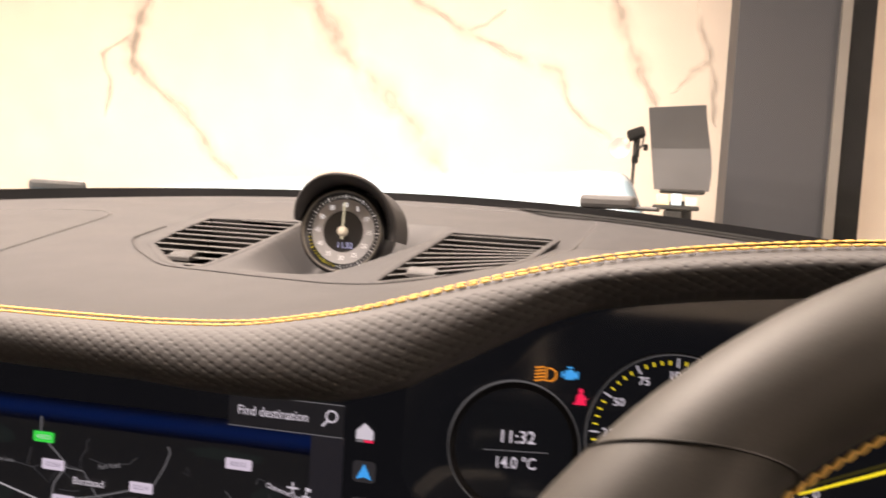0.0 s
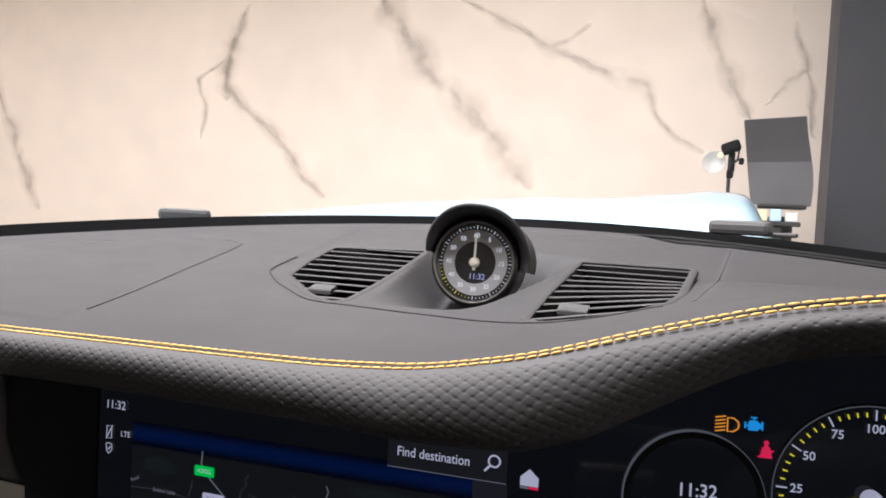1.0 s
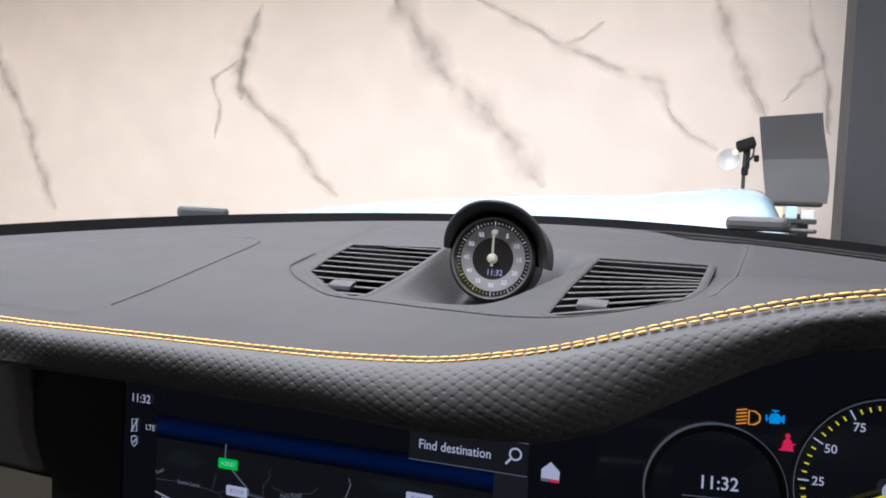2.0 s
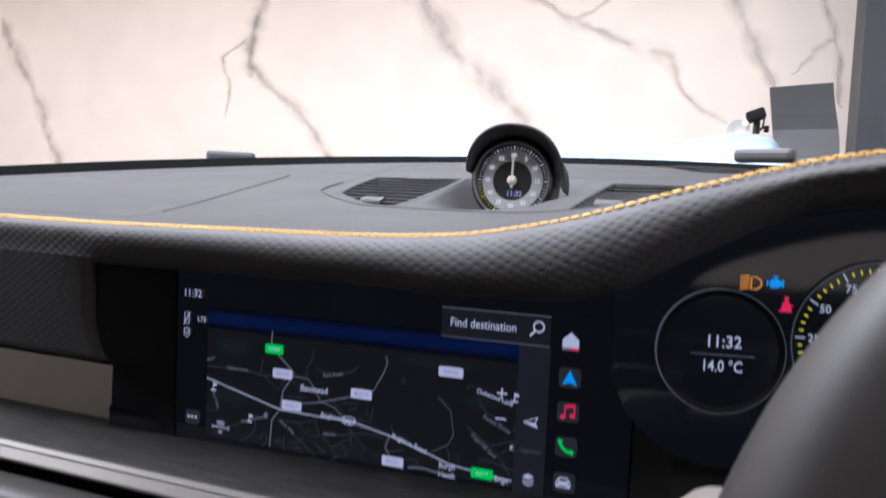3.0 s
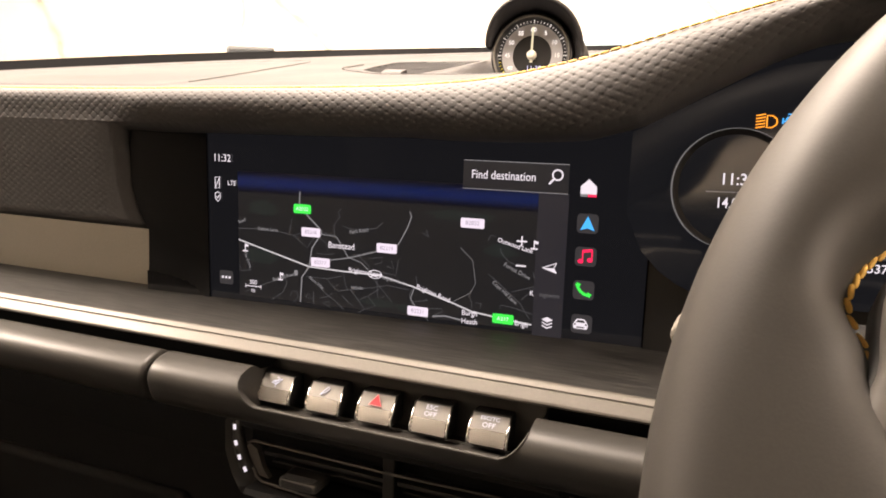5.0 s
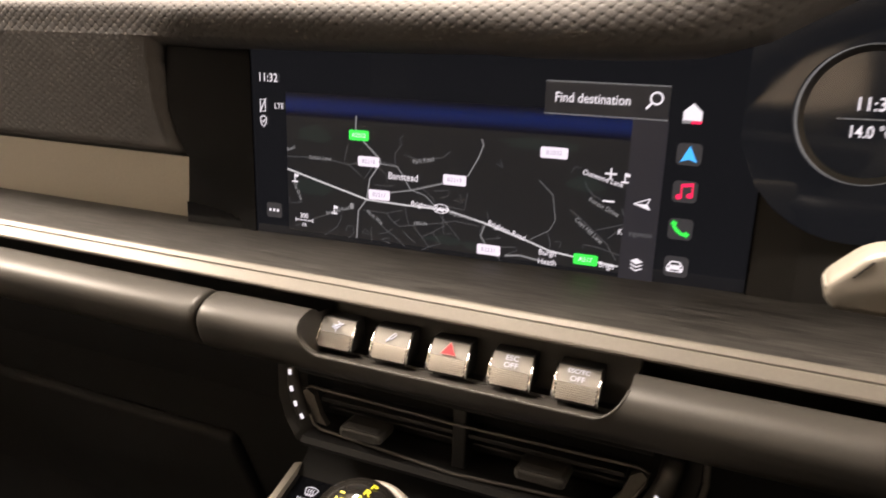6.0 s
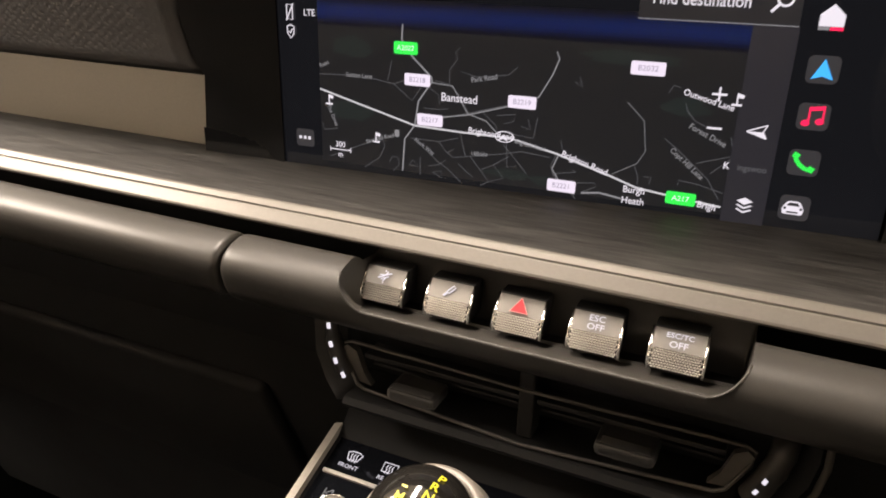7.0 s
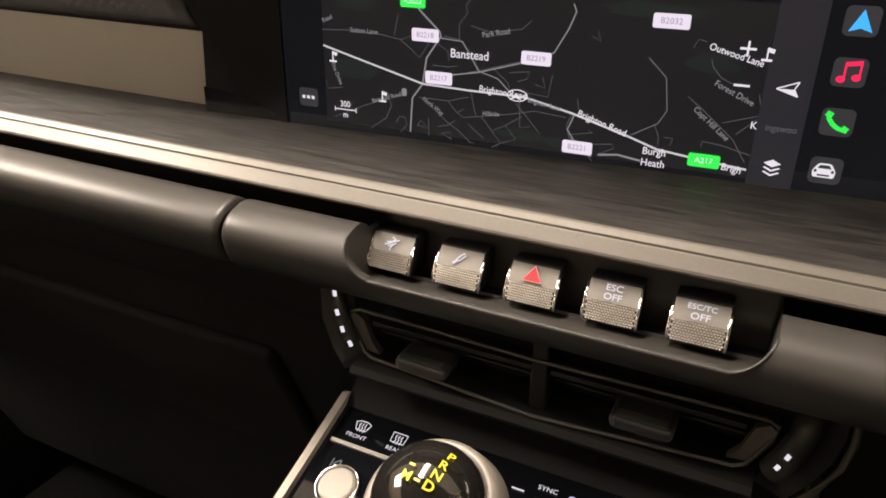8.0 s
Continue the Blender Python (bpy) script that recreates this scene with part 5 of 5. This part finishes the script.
def knurl(bm, w, h, m, nx=13, nz=5):
    """A field of small four-sided studs."""
    for j in range(nz):
        for i in range(nx - (j % 2)):
            x, z = (i - (nx - 1) / 2 + 0.5 * (j % 2)) * w / nx, (j - (nz - 1) / 2) * h / nz
            stud(bm, m @ Matrix.Translation((x, z, 0)), w / nx * 0.52)


def stud(bm, m, s, high=0.0006, flat=0.35):
    """A small flat-topped stud."""
    base = [bm.verts.new(m @ Vector((dx * s, dz * s, 0))) for dx, dz in ((1, 0), (0, 1), (-1, 0), (0, -1))]
    top = [bm.verts.new(m @ Vector((dx * s * flat, dz * s * flat, high))) for dx, dz in ((1, 0), (0, 1), (-1, 0), (0, -1))]
    bm.faces.new(top)
    for k in range(4):
        bm.faces.new((base[k], base[(k + 1) % 4], top[(k + 1) % 4], top[k]))


def build_switch(x, symbol):
    sw = thing("toggle_switch", f"satin silver toggle switch with knurled front edge, {symbol}", "switch", (x - 0.003, -0.061, 0.866), group="toggle switches")
    w = 0.0205
    curl = [(-0.0018, -0.0007), (-0.0031, -0.0025), (-0.0041, -0.0046), (-0.0046, -0.0066), (-0.0046, -0.0083)]
    prof = [(0.012, 0.0062), (0.0042, 0.0062), (0.0034, 0.0056)] + curl + [(-0.002, -0.0094), (0.012, -0.0094)]
    bar("body", prof, -w / 2, w / 2, TRIM, sw, "black switch body", smooth=False)
    part("face", prism(bmesh.new(), rect(-w / 2 + 0.0003, -0.0042, w / 2 - 0.0003, 0.0042), 0.0004, pose(0, 0.0007, 0.0025, 50.6, 0, 0)), FACE, sw, "satin grey switch face")
    bm = bmesh.new()
    run = np.concatenate(([0.0], np.cumsum([math.dist(p, q) for p, q in zip(curl, curl[1:])])))
    for j in range(8):
        d = 0.0005 + j * 0.00103
        y, z = (float(np.interp(d, run, [c[k] for c in curl])) for k in (0, 1))
        lean = float(np.interp(d, (run[:-1] + run[1:]) / 2, [math.degrees(math.atan2(p[1] - q[1], p[0] - q[0])) for p, q in zip(curl, curl[1:])]))
        for i in range(17 - j % 2):
            stud(bm, pose((i - 8 + 0.5 * (j % 2)) * w * 0.97 / 17, y, z, lean, 0, 0), w / 17 * 0.54)
    part("knurling", bm, KNURL, sw, "bright knurled silver front edge")
    for s in (-1, 1):
        part("side_rail", tube(bmesh.new(), [(s * (w / 2 + 0.0002), 0.0036, 0.0059), (s * (w / 2 + 0.0003), -0.0018, -0.0007), (s * (w / 2 + 0.0003), -0.0041, -0.0046), (s * (w / 2 + 0.0002), -0.0044, -0.0086)], 0.0007, 7), CHROME, sw, "bright chrome side edge", smooth=True)
    up = pose(0, 0.0007, 0.0025, 50.6, 0, 0) @ Matrix.Translation((0, -0.0001, 0.001)) @ Matrix.Diagonal((0.86, 0.86, 1, 1))
    ink = WHITE_UI
    if symbol == "hazard":
        tri = [(0.0, 0.0042), (-0.0046, -0.0034), (0.0046, -0.0034)]
        part("triangle", prism(bmesh.new(), tri, 0.0002, up), glow("hazard_red", (0.9, 0.07, 0.08), 0.6), sw, "red warning triangle")
        part("triangle_outline", tube(bmesh.new(), [(*p, 0.0003) for p in tri], 0.0003, 5, up, closed=True), glow("hazard_rim", (1.0, 0.45, 0.4), 0.6), sw)
    elif symbol == "damper":
        ic = tube(bmesh.new(), [(-0.0028, -0.003, 0), (-0.001, -0.001, 0)], 0.0006, 6, up)
        tube(ic, [(-0.0013, -0.0004, 0), (0.0016, 0.0028, 0), (0.0028, 0.0018, 0), (-0.0002, -0.0015, 0)], 0.0003, 5, up, closed=True)
        part("damper_icon", ic, ink, sw)
    elif symbol == "car":
        ic = tube(bmesh.new(), [(-0.0036, -0.0012, 0), (-0.0012, -0.0002, 0), (0.0008, 0.001, 0), (0.0036, 0.002, 0)], 0.0004, 5, up)
        for a, b in (((-0.003, 0.0004), (0.0002, 0.0008)), ((-0.0018, -0.0018), (0.0024, 0.0002)), ((0.0006, 0.001), (0.0014, 0.0028)), ((-0.0004, -0.0026), (0.001, -0.0006))):
            tube(ic, [(*a, 0), (*b, 0)], 0.0003, 5, up)
        prism(ic, [(-0.0006, 0.0026), (0.0006, 0.0026), (0.0, 0.0036)], 0.0002, up)
        prism(ic, [(-0.0006, -0.003), (0.0, -0.004), (0.0006, -0.003)], 0.0002, up)
        part("car_icon", ic, ink, sw)
    else:
        lines = symbol.split(" ")
        for k, t in enumerate(lines):
            words("lettering", t, 0.0043 if len(t) < 5 else 0.0034, up @ Matrix.Translation((0, 0.002 - 0.0042 * k, 0.0003)), ink, sw, t, width=1.12, bold=0.00004)
    return sw


for i, symbol in enumerate(("car", "damper", "hazard", "ESC OFF", "ESC/TC OFF")):
    build_switch(-0.065 + 0.0328 * i, symbol)

# ---- centre air vents ----
vent = thing("centre_vent", "black twin centre air vent with slim metal frame", "air vent")


BLADE = material("satin_charcoal_plastic", (0.011, 0.0105, 0.01), 0.55, vary=0.08)
THUMB = material("charcoal_knurled_plastic", (0.042, 0.04, 0.037), 0.42, vary=0.08)
FRAME = material("satin_vent_frame", (0.1, 0.093, 0.084), 0.4, 0.3, vary=0.08)


def build_centre_vent():
    half = [(0.0, -0.0525, 0.8232), (0.094, -0.049, 0.8225), (0.0985, -0.049, 0.8205), (0.0975, -0.05, 0.814), (0.0895, -0.053, 0.8015), (0.085, -0.0535, 0.7995), (0.0, -0.0575, 0.797)]
    loop = half + [(-x, y, z) for x, y, z in reversed(half[1:-1])]
    part("frame", tube(bmesh.new(), loop, 0.0009, 8, closed=True), FRAME, vent, "slim satin metal frame", smooth=True)
    for s in (-1, 1):
        bm = prism(bmesh.new(), [(s * 0.0955, 0.8215), (s * 0.0983, 0.819), (s * 0.0893, 0.8015), (s * 0.082, 0.8008), (s * 0.0865, 0.807), (s * 0.0905, 0.8185)], 0.004, pose(0, -0.047, 0, 90, 0, 0))
        part("end_cheek", bm, SATIN, vent, "satin grey end cheek")
        for k, dz in enumerate((0.0045, -0.0045)):
            boxed("slat", (s * 0.046, -0.04 + 0.008 * k, 0.811 + dz), (0.083, 0.016, 0.0026 - 0.001 * k), BLADE, vent, 0.0006, m=pose(0, 0, 0, 0, 0, 0))
        tx, tz = (-0.0545, 0.8068) if s < 0 else (0.048, 0.8098)
        tb = boxed("tab", (tx, -0.053, tz), (0.0265, 0.018, 0.0066), THUMB, vent, 0.0024, "knurled charcoal tab")
        bm = bmesh.new()
        knurl(bm, 0.0215, 0.0045, pose(tx, -0.062, tz - 0.0002, 90, 0, 0), 24, 5)
        knurl(bm, 0.0215, 0.0055, pose(tx, -0.0582, tz + 0.0033, 0, 0, 0), 24, 6)
        part("knurling", bm, THUMB, tb)
    boxed("divider", (0, -0.0445, 0.8142), (0.0078, 0.012, 0.036), BLADE, vent, 0.001)
    bar("back", [(-0.028, 0.836), (-0.022, 0.79), (0.0, 0.79), (0.0, 0.836)], -0.1, 0.1, MATTE, vent)
    bar("brow", [(-0.056, 0.853), (-0.0565, 0.842), (-0.0545, 0.834), (-0.051, 0.8312), (-0.03, 0.8312), (-0.03, 0.853)], -0.1, 0.1, LOWER, vent)
    bar("sill", [(-0.0585, 0.7955), (-0.0605, 0.7925), (-0.058, 0.789), (-0.03, 0.789), (-0.03, 0.7955)], -0.094, 0.094, LOWER, vent, "black lower sill")
    for s in (-1, 1):
        pts = [(s * 0.1, -0.0465, 0.841), (s * 0.1045, -0.051, 0.8315), (s * 0.1033, -0.052, 0.8217), (s * 0.1003, -0.0525, 0.8128), (s * 0.0955, -0.053, 0.805)]
        if s > 0:
            pts = [(0.109, -0.0455, 0.8295), (0.1082, -0.049, 0.8225), (0.1062, -0.0505, 0.8155), (0.1032, -0.051, 0.808), (0.0995, -0.0505, 0.8)]
        th = part("thumbwheel", tube(bmesh.new(), pts, 0.0042 if s < 0 else 0.0055, 14), THUMB, vent, "black thumbwheel with white marks", smooth=True)
        rng = ((0.25, 0.5, 0.74, 0.97) if s < 0 else (0.62, 0.8))
        for u in rng:
            i = min(3, int(u * 4))
            p = Vector(pts[i]).lerp(Vector(pts[i + 1]), u * 4 - i)
            d = (Vector(pts[i + 1]) - Vector(pts[i])).normalized()
            n = Vector((-0.1 * s, -0.9, 0.42))
            n = (n - d * n.dot(d)).normalized()
            q = n.cross(d)
            m = Matrix(((d.x, q.x, n.x, p.x + n.x * 0.0044), (d.y, q.y, n.y, p.y + n.y * 0.0044), (d.z, q.z, n.z, p.z + n.z * 0.0044), (0, 0, 0, 1)))
            boxed("mark", (0, 0, 0.001 * (s > 0)), (0.003 if s < 0 else 0.0024, 0.0017, 0.0008), WHITE_UI, th, m=m)
        pts = [(0.113, -0.05, 0.8385), (0.1215, -0.05, 0.837), (0.1242, -0.05, 0.832), (0.1246, -0.05, 0.822), (0.1225, -0.05, 0.8095), (0.1165, -0.05, 0.796), (0.109, -0.05, 0.785)] if s > 0 else [(-0.12, -0.044, 0.838), (-0.122, -0.048, 0.829), (-0.119, -0.052, 0.812), (-0.112, -0.054, 0.797), (-0.104, -0.056, 0.788)]
        if s > 0:
            part("outer_trim", tube(bmesh.new(), pts, 0.0015, 8), SATIN, vent, "slim satin outer trim", smooth=True)
        v, f = lattice([[(p[0] * 0.98, p[1] + 0.003, p[2]), (p[0] * 0.86, p[1] + 0.012, p[2] - 0.002)] for p in pts])
        raw("cheek", v, f, TRIM, vent, "", True)


build_centre_vent()

# ---- centre console ----
CON = Matrix.Translation((0, -0.049, 0.766)) @ pose(0, 0, 0, 18, 0, 0)
console = thing("centre_console", "gloss black centre console panel with silver side rails", "console", CON)
part("panel", prism(bmesh.new(), [(-0.102, 0.0), (0.102, 0.0), (0.098, -0.3), (-0.098, -0.3)], 0.02, Matrix.Translation((0, 0, -0.02))), GLOSS, console)
for s in (-1, 1):
    part("side_rail", prism(bmesh.new(), [(s * 0.102, 0.002), (s * 0.106, 0.0), (s * 0.1025, -0.3), (s * 0.098, -0.3)], 0.022, Matrix.Translation((0, 0, -0.018))), material("satin_rail_metal", (0.19, 0.172, 0.148), 0.45, 0.2, vary=0.08), console, "satin silver side rail")
    part("side_wall", prism(bmesh.new(), [(s * 0.1062, 0.01), (s * 0.114, 0.01), (s * 0.112, -0.32), (s * 0.1028, -0.32)], 0.3, Matrix.Translation((0, 0, -0.31))), TRIM, console)
part("side_trim", prism(bmesh.new(), [(0.1175, 0.034), (0.1205, 0.037), (0.1215, 0.03), (0.119, -0.3), (0.1155, -0.3)], 0.014, Matrix.Translation((0, 0, -0.01))), bpy.data.materials["satin_rail_metal"], console, "satin silver outer trim")
part("upper_panel", prism(bmesh.new(), [(-0.102, 0.004), (0.102, 0.004), (0.102, 0.05), (-0.102, 0.05)], 0.02, Matrix.Translation((0, 0, -0.02)) @ pose(0, 0, 0, 25, 0, 0)), MATTE, console)
part("edge_line", prism(bmesh.new(), rect(-0.1015, -0.0012, 0.05, -0.0005), 0.0008), SILVER, console, "thin silver edge line")
part("silver_line", prism(bmesh.new(), rect(-0.098, -0.0265, -0.065, -0.0245), 0.0014), SILVER, console, "silver divider")


def windscreen_icon(x, y, front):
    m = Matrix.Translation((x, y, 0.0006))
    pts = [(-0.0042, 0.002, 0), (-0.002, 0.003, 0), (0.002, 0.003, 0), (0.0042, 0.002, 0), (0.0028, -0.0022, 0), (-0.0028, -0.0022, 0)] if front else [(-0.004, 0.003, 0), (0.004, 0.003, 0), (0.0036, -0.0024, 0), (-0.0036, -0.0024, 0)]
    ic = tube(bmesh.new(), pts, 0.00025, 5, m, closed=True)
    for k in (-1, 0, 1):
        tube(ic, [(k * 0.0016, -0.0032, 0), (k * 0.0016 + 0.0004, -0.001, 0), (k * 0.0016 - 0.0003, 0.0004, 0), (k * 0.0016 + 0.0002, 0.0018, 0)], 0.00022, 5, m)
    part("demist_icon", ic, WHITE_UI, console)


windscreen_icon(-0.0865, -0.0135, True)
words("lettering", "FRONT", 0.0032, Matrix.Translation((-0.0868, -0.0198, 0.0008)), WHITE_UI, console, "FRONT", width=1.1)
windscreen_icon(-0.0655, -0.0135, False)
words("lettering", "REAR", 0.0032, Matrix.Translation((-0.0655, -0.0198, 0.0008)), WHITE_UI, console, "REAR", width=1.1)
words("lettering", "SYNC", 0.0034, Matrix.Translation((0.0125, -0.0135, 0.0008)), WHITE_UI, console, "SYNC", width=1.1)
part("dash_mark", strip(bmesh.new(), [(-0.0035, -0.018), (0.0025, -0.018)], 0.0008, lift=0.0008), WHITE_UI, console)
words("lettering", "20", 0.011, Matrix.Translation((0.0275, -0.017, 0.0008)), glow("lilac_digit", (0.55, 0.5, 0.95), 0.6), console, "20")
part("skip_icon", strip(strip(strip(bmesh.new(), [(-0.0905, -0.0345), (-0.0905, -0.0395)], 0.0004), [(-0.0865, -0.0345), (-0.0895, -0.037), (-0.0865, -0.0395)], 0.0004), [(-0.0862, -0.0345), (-0.0862, -0.0395)], 0.0004), GREY_UI, console).location.z = 0.0008
part("volume_knob", lathe(bmesh.new(), [(0.0, 0.0052), (0.0078, 0.0052), (0.0088, 0.0048), (0.0093, 0.0036), (0.0093, 0.0)], 40, Matrix.Translation((-0.08, -0.0482, 0))), material("satin_beige_metal", (0.2, 0.185, 0.16), 0.5, 0.2, vary=0.08), console, "silver rotary volume knob", smooth=False)
part("collar", lathe(bmesh.new(), [(0.01, 0.0), (0.01, 0.0042), (0.0104, 0.0046), (0.0108, 0.0042), (0.011, 0.0)], 40, Matrix.Translation((-0.08, -0.0482, 0))), CHROME, console, "chrome knob collar", smooth=True)

SHIFT = Matrix.Translation((-0.007, -0.146, 0.822)) @ pose(0, 0, 0, 24, 0, -7)
shifter = thing("gear_selector", "short gear selector with silver collar and glossy black shift-pattern dome", "gear selector", SHIFT)
part("collar", lathe(bmesh.new(), [(0.0205, -0.002), (0.0219, -0.0012), (0.0244, -0.0045), (0.0268, -0.0125), (0.0245, -0.02), (0.019, -0.03), (0.014, -0.05), (0.013, -0.075)], 56), material("satin_collar_metal", (0.13, 0.117, 0.1), 0.5, 0.1, vary=0.08), shifter, "satin silver collar", smooth=True)
part("dome", lathe(bmesh.new(), [(0.0, 0.0158), (0.0052, 0.0151), (0.01, 0.0133), (0.0143, 0.0104), (0.0178, 0.0064), (0.0201, 0.001), (0.0208, -0.006)], 56), material("black_dome_plastic", (0.008, 0.0074, 0.0067), 0.07, vary=0.0, spec=0.7), shifter, "glossy black dome", smooth=True)


def dome_z(x, y):
    r2 = x * x + y * y
    return 0.0161 - r2 * 25.6


for t, x, y in (("P", 0.006, 0.0115), ("R", 0.006, 0.0072), ("N", 0.0062, 0.0028), ("D", 0.0058, -0.0016), ("M", -0.0028, -0.0016)):
    words("lettering", t, 0.0048, Matrix.Translation((x, y, dome_z(x, y) + 0.0004)) @ pose(0, 0, 0, -math.degrees(math.atan(51 * y)), math.degrees(math.atan(51 * x)), 0), YELLOW_UI, shifter, t, bold=0.0001, width=1.1)
for x, y in ((-0.0028, 0.0026), (0.0016, -0.0016)):
    part("dash", prism(bmesh.new(), rect(-0.0011, -0.0004, 0.0011, 0.0004), 0.0002, Matrix.Translation((x, y, dome_z(x, y) + 0.0006))), YELLOW_UI, shifter)
part("boot", lathe(bmesh.new(), [(0.013, -0.02), (0.018, -0.05), (0.028, -0.075)], 32, pose(0, 0, 0, -12, 0, 0)), TRIM, shifter, "black leather boot", smooth=True)

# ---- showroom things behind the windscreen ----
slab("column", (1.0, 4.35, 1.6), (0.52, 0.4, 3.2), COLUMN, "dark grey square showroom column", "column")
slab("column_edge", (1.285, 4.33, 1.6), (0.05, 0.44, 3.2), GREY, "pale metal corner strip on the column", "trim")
# the column's shaded side, its shade put into a matte black colour
slab("column_side_shade", (1.375, 4.35, 1.6), (0.13, 0.4, 3.2), MATTE, "side face of the column with its shade put in as black", "column")
panel = thing("display_panel", "tall dark grey curved display panel on a low stand", "display", (0.42, 3.3, 0.0))
rows = []
for u in np.linspace(0, 1, 9):
    bend = 0.02 * math.sin(math.pi * u * 0.9)
    rows.append([(-0.096 - 0.051 * u, bend, 1.25 + 0.382 * u), (0.15 - 0.04 * u + 0.03 * math.sin(math.pi * u) * (1 - u), bend, 1.25 + 0.4 * u)])
for name, some, tone, about in (("lower_panel", rows[:5], 0.07, "paler grey lower part of the panel"), ("upper_panel", rows[4:], 0.03, "dark grey upper part of the panel")):
    v, f = lattice(some)
    n, k = len(v), len(some)
    edge = [i * 2 for i in range(k)] + [i * 2 + 1 for i in range(k - 1, -1, -1)]
    f2 = f + [tuple(i + n for i in q) for q in f] + [(edge[i], edge[(i + 1) % len(edge)], edge[(i + 1) % len(edge)] + n, edge[i] + n) for i in range(len(edge))]
    raw(name, v + [(x, y + 0.04, z) for x, y, z in v], f2, material("grey_panel", (tone, tone, tone * 1.08), 0.45, vary=0.1), panel, about)
boxed("foot", (0.03, 0.02, 0.6), (0.1, 0.1, 1.2), TRIM, panel, 0.01)
boxed("base", (0.03, 0.0, 1.243), (0.2, 0.1, 0.02), TRIM, panel, 0.008)
box_items = thing("equipment_tray", "low black tray of small pale boxes beside the panel", "tray", (0.41, 3.2, 1.155))
boxed("tray", (0.01, 0, 0.01), (0.2, 0.1, 0.02), TRIM, box_items, 0.004)
boxed("box", (-0.05, 0, 0.044), (0.055, 0.05, 0.048), material("cream_card", (0.7, 0.62, 0.4), 0.6), box_items, 0.004, "small cream box")
boxed("box", (0.012, 0, 0.047), (0.045, 0.05, 0.054), material("pale_blue_plastic", (0.45, 0.6, 0.72), 0.4), box_items, 0.004, "small pale blue box")
boxed("box", (0.075, 0, 0.04), (0.05, 0.05, 0.04), material("pale_grey_plastic", (0.6, 0.6, 0.58), 0.4), box_items, 0.004, "small pale grey box")
boxed("stand", (0, 0, -0.575), (0.08, 0.08, 1.15), TRIM, box_items, 0.01)
light = thing("studio_lamp", "black studio lamp head with pale round reflector on a thin stand", "lamp", (0.2, 3.3, 0.0))
part("pole", tube(bmesh.new(), [(0.022, 0, 0), (0.022, 0, 1.46)], 0.008, 8), TRIM, light)
boxed("head", (0, 0, 0), (0.082, 0.1, 0.048), MATTE, light, 0.01, m=pose(0.024, 0.02, 1.507, 0, -20, 0))
boxed("knob", (0.072, 0.0, 1.443), (0.022, 0.03, 0.03), MATTE, light, 0.006)
boxed("clamp", (0.026, 0.0, 1.385), (0.03, 0.035, 0.04), MATTE, light, 0.008)
part("yoke", tube(bmesh.new(), [(0.062, 0, 1.515), (0.056, 0, 1.45), (0.028, 0, 1.425)], 0.006, 8), TRIM, light, smooth=True)
boxed("bracket", (0.03, 0.01, 1.44), (0.03, 0.03, 0.09), MATTE, light, 0.006)
part("reflector", lathe(bmesh.new(), [(0.0, -0.012), (0.03, -0.006), (0.05, 0.016), (0.053, 0.018), (0.034, -0.01), (0.0, -0.018)], 32, pose(-0.042, -0.01, 1.432, 82, 0, -12)), material("frosted_reflector", (0.42, 0.41, 0.4), 0.45, vary=0.1), light, "pale round reflector", smooth=True)
part("bulb", lathe(bmesh.new(), [(0.0, 0.014), (0.01, 0.01), (0.014, 0.0), (0.01, -0.01), (0.0, -0.014)], 16, Matrix.Translation((-0.02, -0.045, 1.465))), glow("lamp_bulb", (1.0, 0.85, 0.55), 1.6), light, "warm glowing bulb", smooth=True)


# ---- bonnet beyond the windscreen, standing in for a pale blue reflection ----
def bonnet_crest(x):
    return float(np.interp(x, [-0.8, -0.45, -0.36, -0.25, -0.14, -0.045, 0.015, 0.1, 0.16, 0.195, 0.21, 0.219, 0.226, 0.24, 0.35, 0.75], [1.06, 1.1, 1.118, 1.132, 1.141, 1.149, 1.1475, 1.156, 1.163, 1.162, 1.157, 1.14, 1.12, 1.09, 1.085, 1.04]))


def build_bonnet():
    rows = []
    for x in np.concatenate((np.arange(-0.78, 0.14, 0.017), np.arange(0.14, 0.26, 0.004), np.arange(0.26, 0.76, 0.02))):
        crest = sum(bonnet_crest(x + d) for d in ((-0.03, -0.015, 0.0, 0.015, 0.03) if x < 0.14 else (-0.006, -0.003, 0.0, 0.003, 0.006))) / 5
        y0 = rear_y(x) + 0.035
        drop = crest - pad_z(x, rear_y(x)) + 0.004
        rows.append([(x, y, crest - drop * ((0.68 - y) / (0.68 - y0)) ** 2) for y in np.linspace(y0, 0.68, 16)[:-1]] + [(x, y, crest - 0.16 * (y - 0.68) ** 2) for y in np.linspace(0.68, 2.0, 36)])
    v, f = lattice(rows)
    # the reflection's pale blue is put into the bonnet's base colour
    reflection_blue = material("pale_blue_reflection", (0.3, 0.43, 0.52), 0.35, 0.1, vary=0.03, mottle=3, coat=1.0)
    bonnet = thing("bonnet_reflection", "bonnet shape standing in for a pale blue reflection in the windscreen", "car bonnet", kind="structure")
    raw("skin", v, f, reflection_blue, bonnet, "bonnet skin coloured as the pale blue reflection", True)
    apron = []
    for row in (rows[0], [r[-1] for r in rows], list(reversed(rows[-1]))):
        apron += row
    v, f = lattice([[(x, y, z), (x, y, 0.35)] for x, y, z in apron])
    raw("wing_side", v, f, reflection_blue, bonnet, "body side in the same reflection blue", True)


build_bonnet()
